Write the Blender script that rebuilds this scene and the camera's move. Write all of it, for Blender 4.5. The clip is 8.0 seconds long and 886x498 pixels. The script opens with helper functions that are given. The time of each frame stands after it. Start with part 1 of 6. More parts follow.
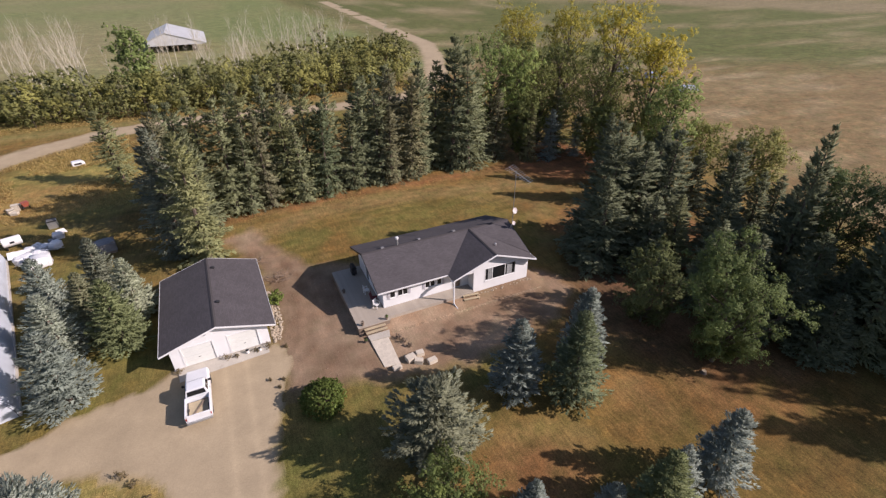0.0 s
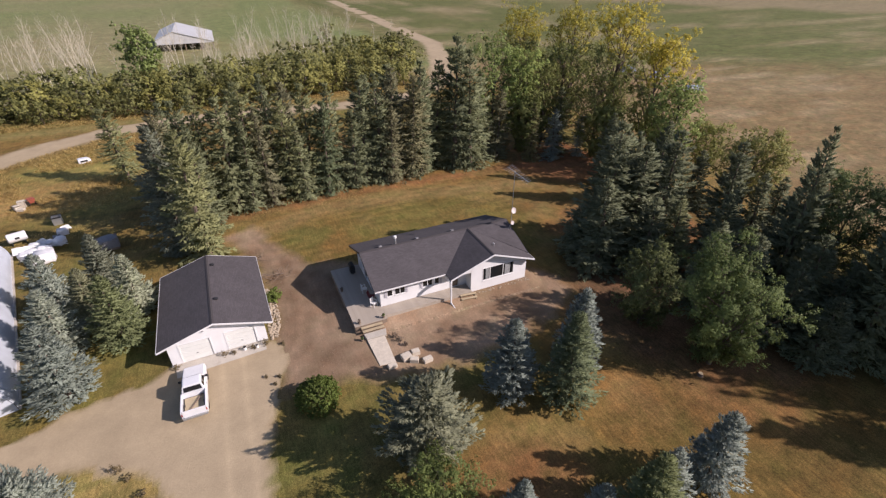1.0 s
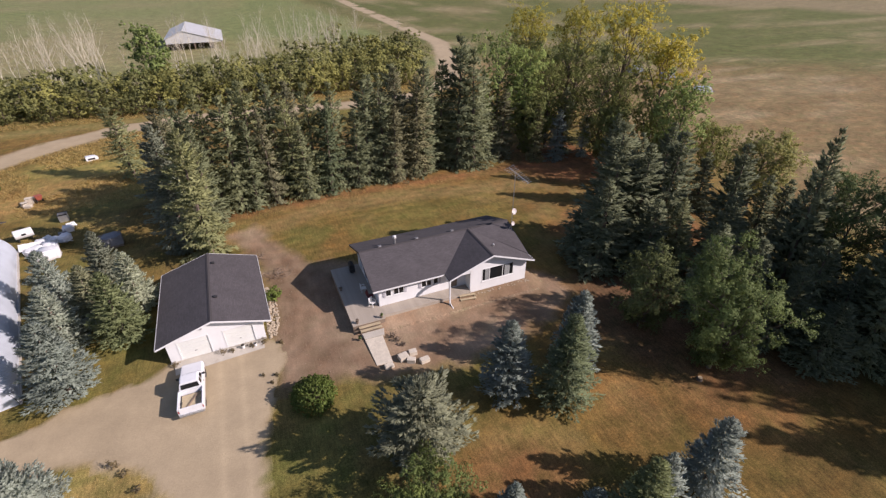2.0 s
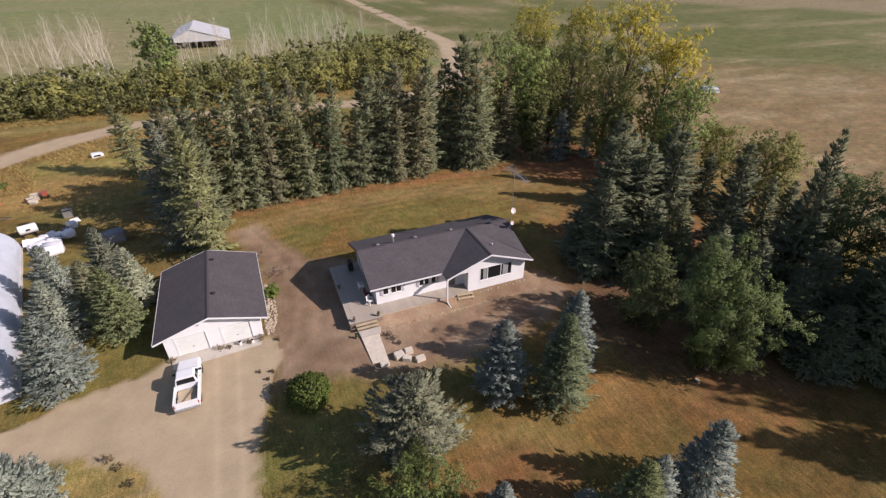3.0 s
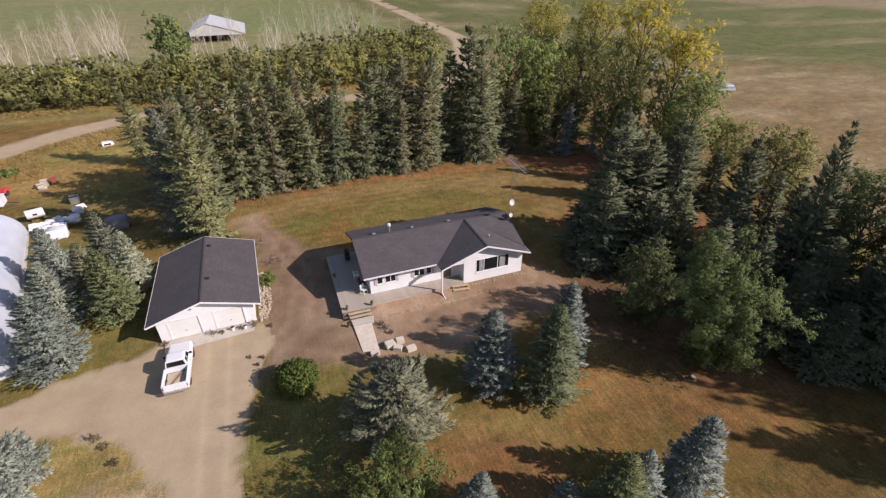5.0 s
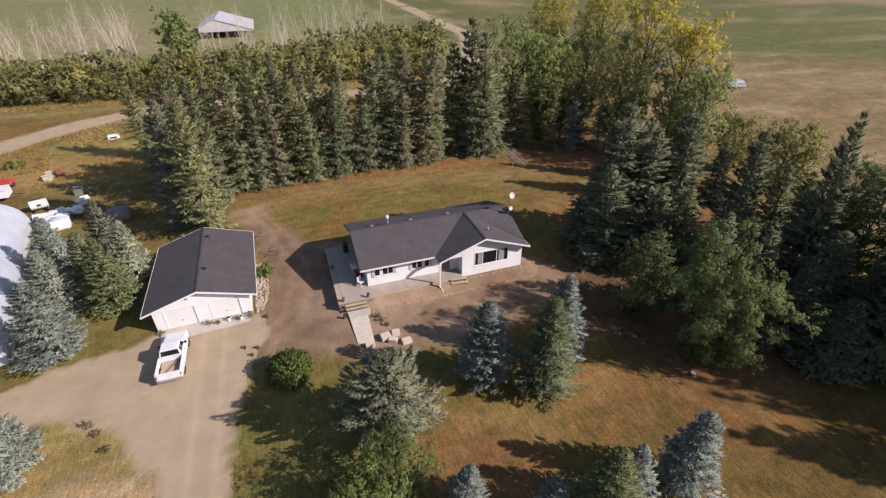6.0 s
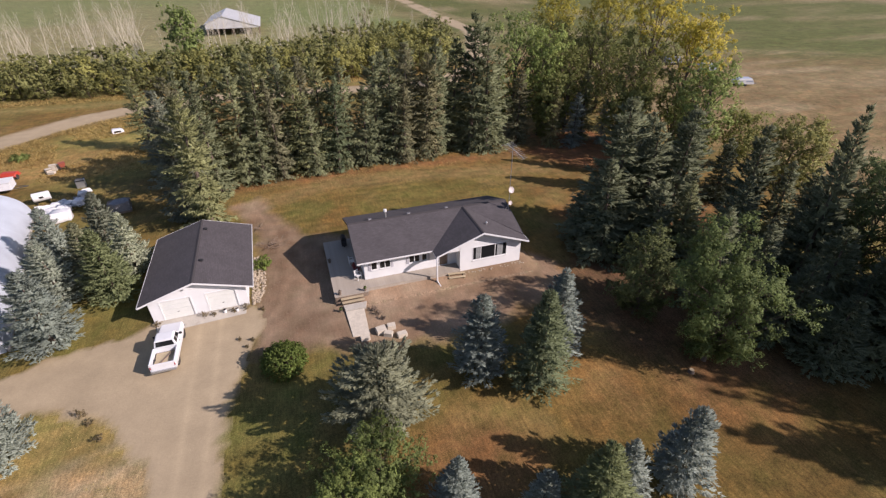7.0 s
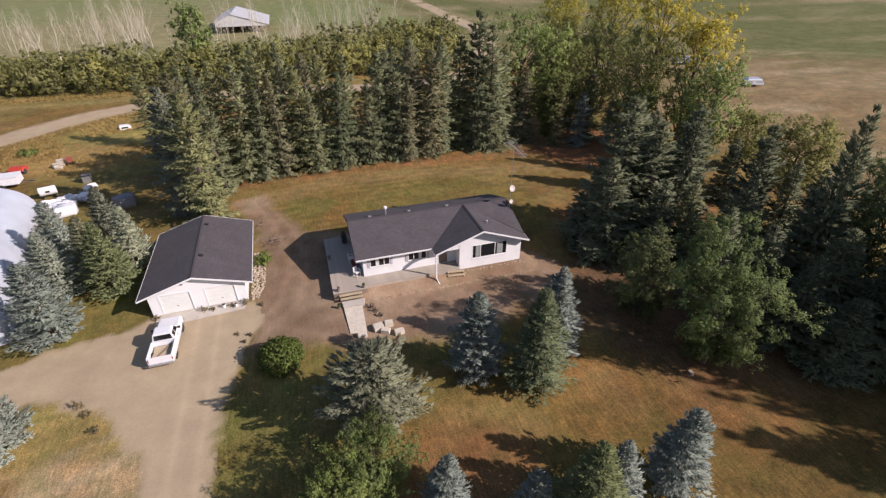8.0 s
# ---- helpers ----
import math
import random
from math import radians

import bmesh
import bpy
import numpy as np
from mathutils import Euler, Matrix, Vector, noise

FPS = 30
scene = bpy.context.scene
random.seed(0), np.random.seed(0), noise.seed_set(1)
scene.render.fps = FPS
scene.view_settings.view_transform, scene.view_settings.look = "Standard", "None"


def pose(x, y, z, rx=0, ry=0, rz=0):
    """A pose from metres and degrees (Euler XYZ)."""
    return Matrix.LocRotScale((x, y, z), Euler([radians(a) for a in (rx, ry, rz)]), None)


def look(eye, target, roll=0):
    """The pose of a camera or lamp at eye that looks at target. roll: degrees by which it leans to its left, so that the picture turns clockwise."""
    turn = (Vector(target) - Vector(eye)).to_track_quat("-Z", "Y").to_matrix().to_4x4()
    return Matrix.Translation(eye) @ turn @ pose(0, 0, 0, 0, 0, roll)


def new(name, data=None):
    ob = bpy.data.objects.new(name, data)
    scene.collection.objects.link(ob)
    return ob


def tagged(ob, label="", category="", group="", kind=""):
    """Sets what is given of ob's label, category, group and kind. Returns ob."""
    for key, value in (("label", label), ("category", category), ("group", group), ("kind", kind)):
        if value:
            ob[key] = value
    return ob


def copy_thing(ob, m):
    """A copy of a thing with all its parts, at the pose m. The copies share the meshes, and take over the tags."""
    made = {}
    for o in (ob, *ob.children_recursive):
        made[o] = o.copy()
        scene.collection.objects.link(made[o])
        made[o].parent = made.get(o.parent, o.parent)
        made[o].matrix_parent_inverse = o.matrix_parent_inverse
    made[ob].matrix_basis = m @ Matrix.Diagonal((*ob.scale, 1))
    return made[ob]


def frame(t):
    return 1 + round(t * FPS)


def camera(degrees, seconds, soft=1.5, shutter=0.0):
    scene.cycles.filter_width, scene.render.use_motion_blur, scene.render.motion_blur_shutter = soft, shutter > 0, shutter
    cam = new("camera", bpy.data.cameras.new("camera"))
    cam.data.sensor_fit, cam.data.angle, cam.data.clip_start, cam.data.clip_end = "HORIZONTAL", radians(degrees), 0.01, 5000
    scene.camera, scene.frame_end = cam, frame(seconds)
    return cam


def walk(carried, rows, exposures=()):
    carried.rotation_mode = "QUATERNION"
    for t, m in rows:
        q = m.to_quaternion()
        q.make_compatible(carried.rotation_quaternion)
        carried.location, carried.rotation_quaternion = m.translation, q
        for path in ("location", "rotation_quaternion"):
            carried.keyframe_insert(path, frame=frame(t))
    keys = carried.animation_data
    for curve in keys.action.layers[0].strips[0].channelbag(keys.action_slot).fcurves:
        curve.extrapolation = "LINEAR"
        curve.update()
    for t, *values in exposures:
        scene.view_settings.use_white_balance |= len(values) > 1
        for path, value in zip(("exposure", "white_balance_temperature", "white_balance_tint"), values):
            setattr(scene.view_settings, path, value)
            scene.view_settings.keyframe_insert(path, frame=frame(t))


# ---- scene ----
cam = camera(87.0, 8.0, soft=1.3)
PATH = [
    (0, (-8.941, -33.214, 28.748), (-8.221, -31.671, 27.699), -0.4),
    (0.5, (-8.551, -33.432, 28.742), (-7.844, -31.884, 27.691), -0.4),
    (1, (-8.184, -33.604, 28.763), (-7.49, -32.051, 27.712), -0.4),
    (1.5, (-7.808, -33.711, 28.765), (-7.129, -32.151, 27.714), -0.4),
    (3, (-6.659, -34.122, 28.653), (-6.02, -32.547, 27.6), -0.4),
    (3.5, (-6.307, -34.286, 28.525), (-5.681, -32.705, 27.472), -0.3),
    (4, (-5.842, -34.399, 28.32), (-5.232, -32.814, 27.264), -0.4),
    (4.5, (-5.497, -34.577, 28.072), (-4.898, -32.989, 27.015), -0.3),
    (6, (-4.173, -34.982, 27.029), (-3.622, -33.38, 25.965), -0.4),
    (6.5, (-3.761, -35.111, 26.678), (-3.224, -33.505, 25.613), -0.4),
    (7, (-3.411, -35.217, 26.457), (-2.886, -33.609, 25.39), -0.4),
    (7.5, (-3.03, -35.312, 26.339), (-2.519, -33.701, 25.27), -0.4),
    (8, (-2.7, -35.401, 26.236), (-2.205, -33.785, 25.168), -0.3),
]
walk(cam, [(t, look(eye, target, roll)) for t, eye, target, roll in PATH], exposures=[(0.0, 0.5, 6500, 24), (8.0, 0.5, 6500, 24)])

# ---- light ----
SUN = Vector((0.707, -0.484, 0.515)).normalized()
world = bpy.data.worlds.new("world")
scene.world = world
world.use_nodes = True
wn = world.node_tree
sky = wn.nodes.new("ShaderNodeTexSky")
sky.sky_type, sky.sun_disc = "NISHITA", False
sky.sun_elevation, sky.sun_rotation = math.asin(SUN.z), math.atan2(SUN.x, SUN.y)
sky.air_density, sky.dust_density = 1.0, 0.6
wn.links.new(sky.outputs[0], wn.nodes["Background"].inputs[0])
wn.nodes["Background"].inputs[1].default_value = 0.086
sun = new("sun", bpy.data.lights.new("sun", "SUN"))
sun.data.energy, sun.data.angle, sun.data.color = 4.6, radians(0.55), (1.0, 0.93, 0.84)
sun.matrix_world = look(SUN * 200, (0, 0, 0))


# ---- materials ----
def nodes_of(name):
    m = bpy.data.materials.new(name)
    m.use_nodes = True
    t = m.node_tree
    return m, t, t.nodes["Principled BSDF"]


def add(t, kind, **values):
    n = t.nodes.new(kind)
    for k, v in values.items():
        if k in n.inputs:
            n.inputs[k].default_value = v
    return n


def ramp(t, source, stops):
    r = t.nodes.new("ShaderNodeValToRGB")
    while len(r.color_ramp.elements) < len(stops):
        r.color_ramp.elements.new(0.5)
    for e, (p, c) in zip(r.color_ramp.elements, stops):
        e.position, e.color = p, (*c, 1)
    t.links.new(source, r.inputs[0])
    return r.outputs[0]


def blend(t, kind, fac, a, b):
    n = t.nodes.new("ShaderNodeMix")
    n.data_type, n.blend_type = "RGBA", kind
    for sock, v in ((n.inputs[0], fac), (n.inputs[6], a), (n.inputs[7], b)):
        if isinstance(v, (int, float)):
            sock.default_value = v
        elif isinstance(v, tuple):
            sock.default_value = (*v, 1)
        else:
            t.links.new(v, sock)
    return n.outputs[2]


def speckle(t, where, scale, detail=4, low=0.75, high=1.25, rough=0.6):
    n = add(t, "ShaderNodeTexNoise", Scale=scale, Detail=detail, Roughness=rough)
    t.links.new(where, n.inputs["Vector"])
    return n.outputs["Fac"], ramp(t, n.outputs["Fac"], [(0.3, (low,) * 3), (0.7, (high,) * 3)])


def bump(t, bsdf, height, strength, distance):
    b = add(t, "ShaderNodeBump", Strength=strength, Distance=distance)
    t.links.new(height, b.inputs["Height"])
    t.links.new(b.outputs[0], bsdf.inputs["Normal"])


def surface(name, colour, rough=0.7, metal=0.0, big=0.6, fine=12.0, spread=0.12, dirt=(0.2, 0.16, 0.12), grime=0.15, relief=0.1):
    """Weathered solid surface: broad stains, fine grain and a little relief."""
    m, t, b = nodes_of(name)
    pos = t.nodes.new("ShaderNodeTexCoord").outputs["Object"]
    f1, g1 = speckle(t, pos, big, 5, 1 - spread, 1 + spread)
    f2, g2 = speckle(t, pos, fine, 3, 1 - spread * 0.7, 1 + spread * 0.7)
    c = blend(t, "MULTIPLY", 1.0, blend(t, "MULTIPLY", 1.0, colour, g1), g2)
    st = add(t, "ShaderNodeTexNoise", Scale=big * 2.7, Detail=6.0, Roughness=0.7)
    t.links.new(pos, st.inputs["Vector"])
    mask = ramp(t, st.outputs["Fac"], [(0.52, (0, 0, 0)), (0.75, (grime,) * 3)])
    c = blend(t, "MIX", mask, c, dirt)
    t.links.new(c, b.inputs["Base Color"])
    b.inputs["Roughness"].default_value, b.inputs["Metallic"].default_value = rough, metal
    bump(t, b, f2, relief, 0.02)
    return m


def foliage(name, dark, light, tip, gloss=0.7, vary=1.0):
    """Leaves or needles: every clump its own shade, and every plant too."""
    m, t, b = nodes_of(name)
    isl = t.nodes.new("ShaderNodeNewGeometry").outputs["Random Per Island"]
    one = t.nodes.new("ShaderNodeObjectInfo").outputs["Random"]
    c = ramp(t, isl, [(0.0, [b + 0.4 * vary * (a - b) for a, b in zip(dark, light)]), (0.55, light), (1.0, [b + 0.5 * vary * (a - b) for a, b in zip(tip, light)])])
    tone = ramp(t, one, [(0.0, (0.78, 0.8, 0.8)), (0.5, (1.0, 1.0, 1.0)), (1.0, (1.2, 1.14, 0.95))])
    c = blend(t, "MULTIPLY", 1.0, c, tone)
    pos = t.nodes.new("ShaderNodeTexCoord").outputs["Object"]
    _, g = speckle(t, pos, 0.7, 3, 0.72, 1.28)
    c = blend(t, "MULTIPLY", 1.0, c, g)
    t.links.new(c, b.inputs["Base Color"])
    b.inputs["Roughness"].default_value = gloss
    b.inputs["Specular IOR Level"].default_value = 0.25
    tr = t.nodes.new("ShaderNodeBsdfTranslucent")
    t.links.new(c, tr.inputs[0])
    mix = add(t, "ShaderNodeMixShader", Fac=0.34)
    t.links.new(b.outputs[0], mix.inputs[1])
    t.links.new(tr.outputs[0], mix.inputs[2])
    t.links.new(mix.outputs[0], t.nodes["Material Output"].inputs[0])
    return m


def soil_material():
    """Ground of every kind: its own colour by place, with grain, tufts and patches."""
    m, t, b = nodes_of("soil")
    col = t.nodes.new("ShaderNodeVertexColor")
    col.layer_name = "soil"
    turf = t.nodes.new("ShaderNodeAttribute")
    turf.attribute_name = "turf"
    pos = t.nodes.new("ShaderNodeTexCoord").outputs["Object"]
    f1, g1 = speckle(t, pos, 0.16, 6, 0.78, 1.22, 0.65)
    f2, g2 = speckle(t, pos, 0.9, 6, 0.74, 1.26, 0.7)
    f3, g3 = speckle(t, pos, 6.0, 5, 0.72, 1.28, 0.75)
    grass = blend(t, "MULTIPLY", 1.0, blend(t, "MULTIPLY", 1.0, blend(t, "MULTIPLY", 1.0, col.outputs[0], g1), g2), g3)
    _, g4 = speckle(t, pos, 0.5, 7, 0.89, 1.11, 0.7)
    _, g5 = speckle(t, pos, 7.0, 5, 0.92, 1.08, 0.8)
    bare = blend(t, "MULTIPLY", 1.0, blend(t, "MULTIPLY", 1.0, col.outputs[0], g4), g5)
    # greener and rustier tufts
    n = add(t, "ShaderNodeTexNoise", Scale=0.45, Detail=7.0, Roughness=0.68)
    t.links.new(pos, n.inputs["Vector"])
    hue = ramp(t, n.outputs["Fac"], [(0.36, (0.9, 1.04, 0.92)), (0.52, (1.0, 1.0, 1.0)), (0.68, (1.1, 0.98, 0.9))])
    grass = blend(t, "MULTIPLY", 1.0, grass, hue)
    stretch = add(t, "ShaderNodeMapping", Scale=(0.2, 0.42, 1.0), Rotation=(0, 0, 0.5))
    t.links.new(pos, stretch.inputs[0])
    _, g6 = speckle(t, stretch.outputs[0], 1.0, 6, 0.78, 1.22, 0.7)
    grass = blend(t, "MULTIPLY", 1.0, grass, g6)
    lay = add(t, "ShaderNodeMapping", Scale=(1.0, 0.16, 1.0), Rotation=(0, 0, -0.9))
    t.links.new(pos, lay.inputs[0])
    _, g7 = speckle(t, lay.outputs[0], 5.0, 4, 0.74, 1.26, 0.7)
    _, g8 = speckle(t, pos, 13.0, 2, 0.66, 1.34, 0.6)
    grass = blend(t, "MULTIPLY", 1.0, blend(t, "MULTIPLY", 1.0, grass, g7), g8)
    c = blend(t, "MIX", turf.outputs["Fac"], bare, grass)
    t.links.new(c, b.inputs["Base Color"])
    b.inputs["Roughness"].default_value = 0.95
    b.inputs["Specular IOR Level"].default_value = 0.135
    bump(t, b, f3, 0.35, 0.07)
    return m


def shingle_material():
    m, t, b = nodes_of("shingles")
    uv = t.nodes.new("ShaderNodeTexCoord").outputs["UV"]
    br = t.nodes.new("ShaderNodeTexBrick")
    for k, v in (("Scale", 1.0), ("Brick Width", 0.3), ("Row Height", 0.14), ("Mortar Size", 0.008), ("Bias", 0.0)):
        br.inputs[k].default_value = v
    br.inputs["Color1"].default_value = (0.06, 0.053, 0.056, 1)
    br.inputs["Color2"].default_value = (0.076, 0.068, 0.072, 1)
    br.inputs["Mortar"].default_value = (0.05, 0.044, 0.045, 1)
    t.links.new(uv, br.inputs["Vector"])
    _, g1 = speckle(t, uv, 0.5, 5, 0.86, 1.14)
    _, g2 = speckle(t, uv, 22.0, 3, 0.8, 1.2)
    c = blend(t, "MULTIPLY", 1.0, blend(t, "MULTIPLY", 1.0, br.outputs[0], g1), g2)
    t.links.new(c, b.inputs["Base Color"])
    b.inputs["Roughness"].default_value = 0.85
    bump(t, b, br.outputs["Fac"], -0.3, 0.01)
    return m


def siding_material(name, colour, pitch=0.2):
    m, t, b = nodes_of(name)
    pos = t.nodes.new("ShaderNodeTexCoord").outputs["Object"]
    sep = t.nodes.new("ShaderNodeSeparateXYZ")
    t.links.new(pos, sep.inputs[0])
    mod = t.nodes.new("ShaderNodeMath")
    mod.operation = "FRACT"
    div = t.nodes.new("ShaderNodeMath")
    div.operation = "DIVIDE"
    div.inputs[1].default_value = pitch
    t.links.new(sep.outputs[2], div.inputs[0])
    t.links.new(div.outputs[0], mod.inputs[0])
    _, g1 = speckle(t, pos, 0.8, 5, 0.94, 1.04)
    c = blend(t, "MULTIPLY", 1.0, colour, g1)
    t.links.new(c, b.inputs["Base Color"])
    b.inputs["Roughness"].default_value = 0.6
    bump(t, b, mod.outputs[0], -0.5, 0.02)
    return m


def glass_material(name, tint=(0.014, 0.015, 0.016)):
    m, t, b = nodes_of(name)
    b.inputs["Base Color"].default_value = (*tint, 1)
    b.inputs["Roughness"].default_value = 0.08
    b.inputs["Specular IOR Level"].default_value = 0.3
    return m


def ribbed_material(name, colour, pitch, axis, rough=0.4):
    """Corrugated sheet metal."""
    m, t, b = nodes_of(name)
    pos = t.nodes.new("ShaderNodeTexCoord").outputs["Object"]
    w = t.nodes.new("ShaderNodeTexWave")
    w.bands_direction = axis
    w.inputs["Scale"].default_value = 1 / pitch * 0.314
    t.links.new(pos, w.inputs["Vector"])
    f, g = speckle(t, pos, 0.4, 6, 0.86, 1.08)
    c = blend(t, "MULTIPLY", 1.0, colour, g)
    t.links.new(c, b.inputs["Base Color"])
    b.inputs["Roughness"].default_value, b.inputs["Metallic"].default_value = rough, 0.15
    bump(t, b, w.outputs["Fac"], 0.8, 0.04)
    return m


SOIL = soil_material()
SHINGLES = shingle_material()
SIDING = siding_material("white_siding", (0.68, 0.685, 0.69))
TRIM = surface("white_trim", (0.68, 0.68, 0.68), 0.5, spread=0.05, grime=0.08)
DOOR_WHITE = surface("cream_door", (0.66, 0.67, 0.64), 0.5, spread=0.04, grime=0.1)
GLASS = glass_material("window_glass")
PALESHUTTER = surface("pale_grey_shutter", (0.42, 0.41, 0.44), 0.6)
CURTAIN = surface("pale_curtain", (0.27, 0.28, 0.28), 0.9)
DARKROOM = surface("dim_interior", (0.08, 0.065, 0.055), 0.9)
CONCRETE = surface("concrete", (0.42, 0.385, 0.33), 0.9, spread=0.14, grime=0.35, relief=0.3)
DECKING = surface("weathered_decking", (0.35, 0.305, 0.25), 0.85, big=0.8, fine=18, spread=0.16, grime=0.3)
LUMBER = surface("new_lumber", (0.42, 0.34, 0.22), 0.75, spread=0.15, grime=0.2)
OLDWOOD = surface("old_wood", (0.2, 0.15, 0.11), 0.85, spread=0.2, grime=0.3)
STONE = surface("pale_stone", (0.34, 0.28, 0.205), 0.9, big=2.5, spread=0.2, grime=0.3, relief=0.4)
BLOCK = surface("cast_block", (0.54, 0.48, 0.39), 0.9, big=2.5, spread=0.12, grime=0.25, relief=0.3)
METAL = surface("galvanised", (0.5, 0.5, 0.5), 0.4, 0.8, spread=0.1)
DARKMETAL = surface("dark_metal", (0.035, 0.035, 0.038), 0.5, 0.3)
BLACK = surface("black_plastic", (0.02, 0.02, 0.022), 0.55, spread=0.2)
RUBBER = surface("tyre_rubber", (0.025, 0.025, 0.026), 0.9, spread=0.2)
PAINT = surface("white_car_paint", (0.66, 0.67, 0.69), 0.25, big=1.5, spread=0.04, grime=0.06, relief=0.0)
PLASTIC = surface("white_plastic", (0.66, 0.66, 0.65), 0.45, spread=0.06, grime=0.1)
DISH = surface("dull_dish_enamel", (0.52, 0.46, 0.44), 0.6, spread=0.06, grime=0.15)
WRAP = surface("white_wrap", (0.66, 0.66, 0.67), 0.5, big=1.2, spread=0.1, grime=0.12, relief=0.5)
RED = surface("red_paint", (0.42, 0.045, 0.025), 0.5, spread=0.15)
RUSTRED = surface("faded_red_paint", (0.3, 0.075, 0.045), 0.7, spread=0.2, grime=0.3)
MAROON = surface("maroon_cloth", (0.16, 0.03, 0.035), 0.9)
LENS_RED = surface("red_lens", (0.35, 0.02, 0.02), 0.2)
LENS_CLEAR = surface("clear_lens", (0.7, 0.7, 0.68), 0.15)
BLUEGREY = surface("blue_grey_paint", (0.3, 0.35, 0.45), 0.4)
GREYSHEET = surface("grey_tarp", (0.2, 0.2, 0.21), 0.7, big=1.2, spread=0.2, grime=0.2)
RIB_WHITE = ribbed_material("ribbed_white_roof", (0.52, 0.56, 0.62), 0.25, "Y")
RIB_BARN = ribbed_material("ribbed_pale_roof", (0.5, 0.5, 0.5), 0.5, "Y", 0.5)
BARNBOARD = surface("grey_barn_board", (0.36, 0.33, 0.3), 0.9, spread=0.2, grime=0.3)
BARK = surface("bark", (0.12, 0.09, 0.07), 0.95, big=2, fine=20, spread=0.3, relief=0.6)
PALEBARK = surface("pale_bark", (0.5, 0.455, 0.355), 0.9, big=1.0, fine=8, spread=0.25, dirt=(0.14, 0.12, 0.1), grime=0.35)
SPRUCE = foliage("spruce_needles", (0.146, 0.165, 0.09), (0.215, 0.236, 0.127), (0.285, 0.3, 0.162))
SPRUCE_OLIVE = foliage("olive_spruce_needles", (0.158, 0.175, 0.09), (0.232, 0.25, 0.13), (0.305, 0.316, 0.166))
SPRUCE_DRY = foliage("spruce_needles_browning", (0.142, 0.143, 0.083), (0.21, 0.205, 0.118), (0.275, 0.255, 0.146))
SPRUCE_BLUE = foliage("blue_spruce_needles", (0.215, 0.248, 0.212), (0.31, 0.352, 0.302), (0.39, 0.43, 0.372))
SPRUCE_GREY = foliage("grey_spruce_needles", (0.15, 0.166, 0.116), (0.22, 0.238, 0.17), (0.285, 0.3, 0.22))
SPRUCE_SILVER = foliage("silver_spruce_needles", (0.22, 0.252, 0.208), (0.315, 0.357, 0.298), (0.395, 0.44, 0.37))
SPRUCE_DEEP = foliage("deep_spruce_needles", (0.12, 0.138, 0.08), (0.18, 0.2, 0.116), (0.235, 0.252, 0.146))
SPRUCE_LIGHT = foliage("light_spruce_needles", (0.112, 0.14, 0.07), (0.17, 0.205, 0.108), (0.23, 0.265, 0.15))
LEAF = foliage("green_leaves", (0.085, 0.116, 0.042), (0.127, 0.166, 0.062), (0.18, 0.22, 0.086), vary=0.8)
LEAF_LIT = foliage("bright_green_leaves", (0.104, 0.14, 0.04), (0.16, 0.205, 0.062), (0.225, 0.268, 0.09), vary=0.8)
LEAF_ELM = foliage("cool_green_leaves", (0.088, 0.122, 0.043), (0.134, 0.179, 0.063), (0.19, 0.238, 0.085), vary=0.8)
# browning olive hue, toned down to carry the nearby spruces' shade
LEAF_RUSSET_SHADED = foliage("shaded_browning_olive_leaves", (0.086, 0.106, 0.04), (0.13, 0.153, 0.058), (0.183, 0.202, 0.08), vary=0.8)
LEAF_POPLAR = foliage("poplar_leaves", (0.175, 0.232, 0.074), (0.258, 0.325, 0.104), (0.34, 0.4, 0.14), vary=0.7)
LEAF_OLIVE = foliage("olive_leaves", (0.14, 0.16, 0.052), (0.205, 0.226, 0.074), (0.28, 0.285, 0.1), vary=0.7)
LEAF_YELLOW = foliage("yellow_leaves", (0.32, 0.28, 0.05), (0.47, 0.41, 0.072), (0.58, 0.51, 0.095), vary=0.8)
LEAF_HEDGE = foliage("hedge_leaves", (0.175, 0.184, 0.066), (0.255, 0.26, 0.095), (0.328, 0.315, 0.122), vary=0.5)
LEAF_SHRUB = foliage("shrub_leaves", (0.105, 0.15, 0.032), (0.17, 0.225, 0.052), (0.24, 0.29, 0.075))
DRYWEED = foliage("dry_weeds", (0.13, 0.105, 0.06), (0.19, 0.15, 0.085), (0.25, 0.2, 0.11))
STRAW = foliage("dry_grass", (0.4, 0.28, 0.1), (0.5, 0.36, 0.135), (0.58, 0.44, 0.17), vary=0.8)


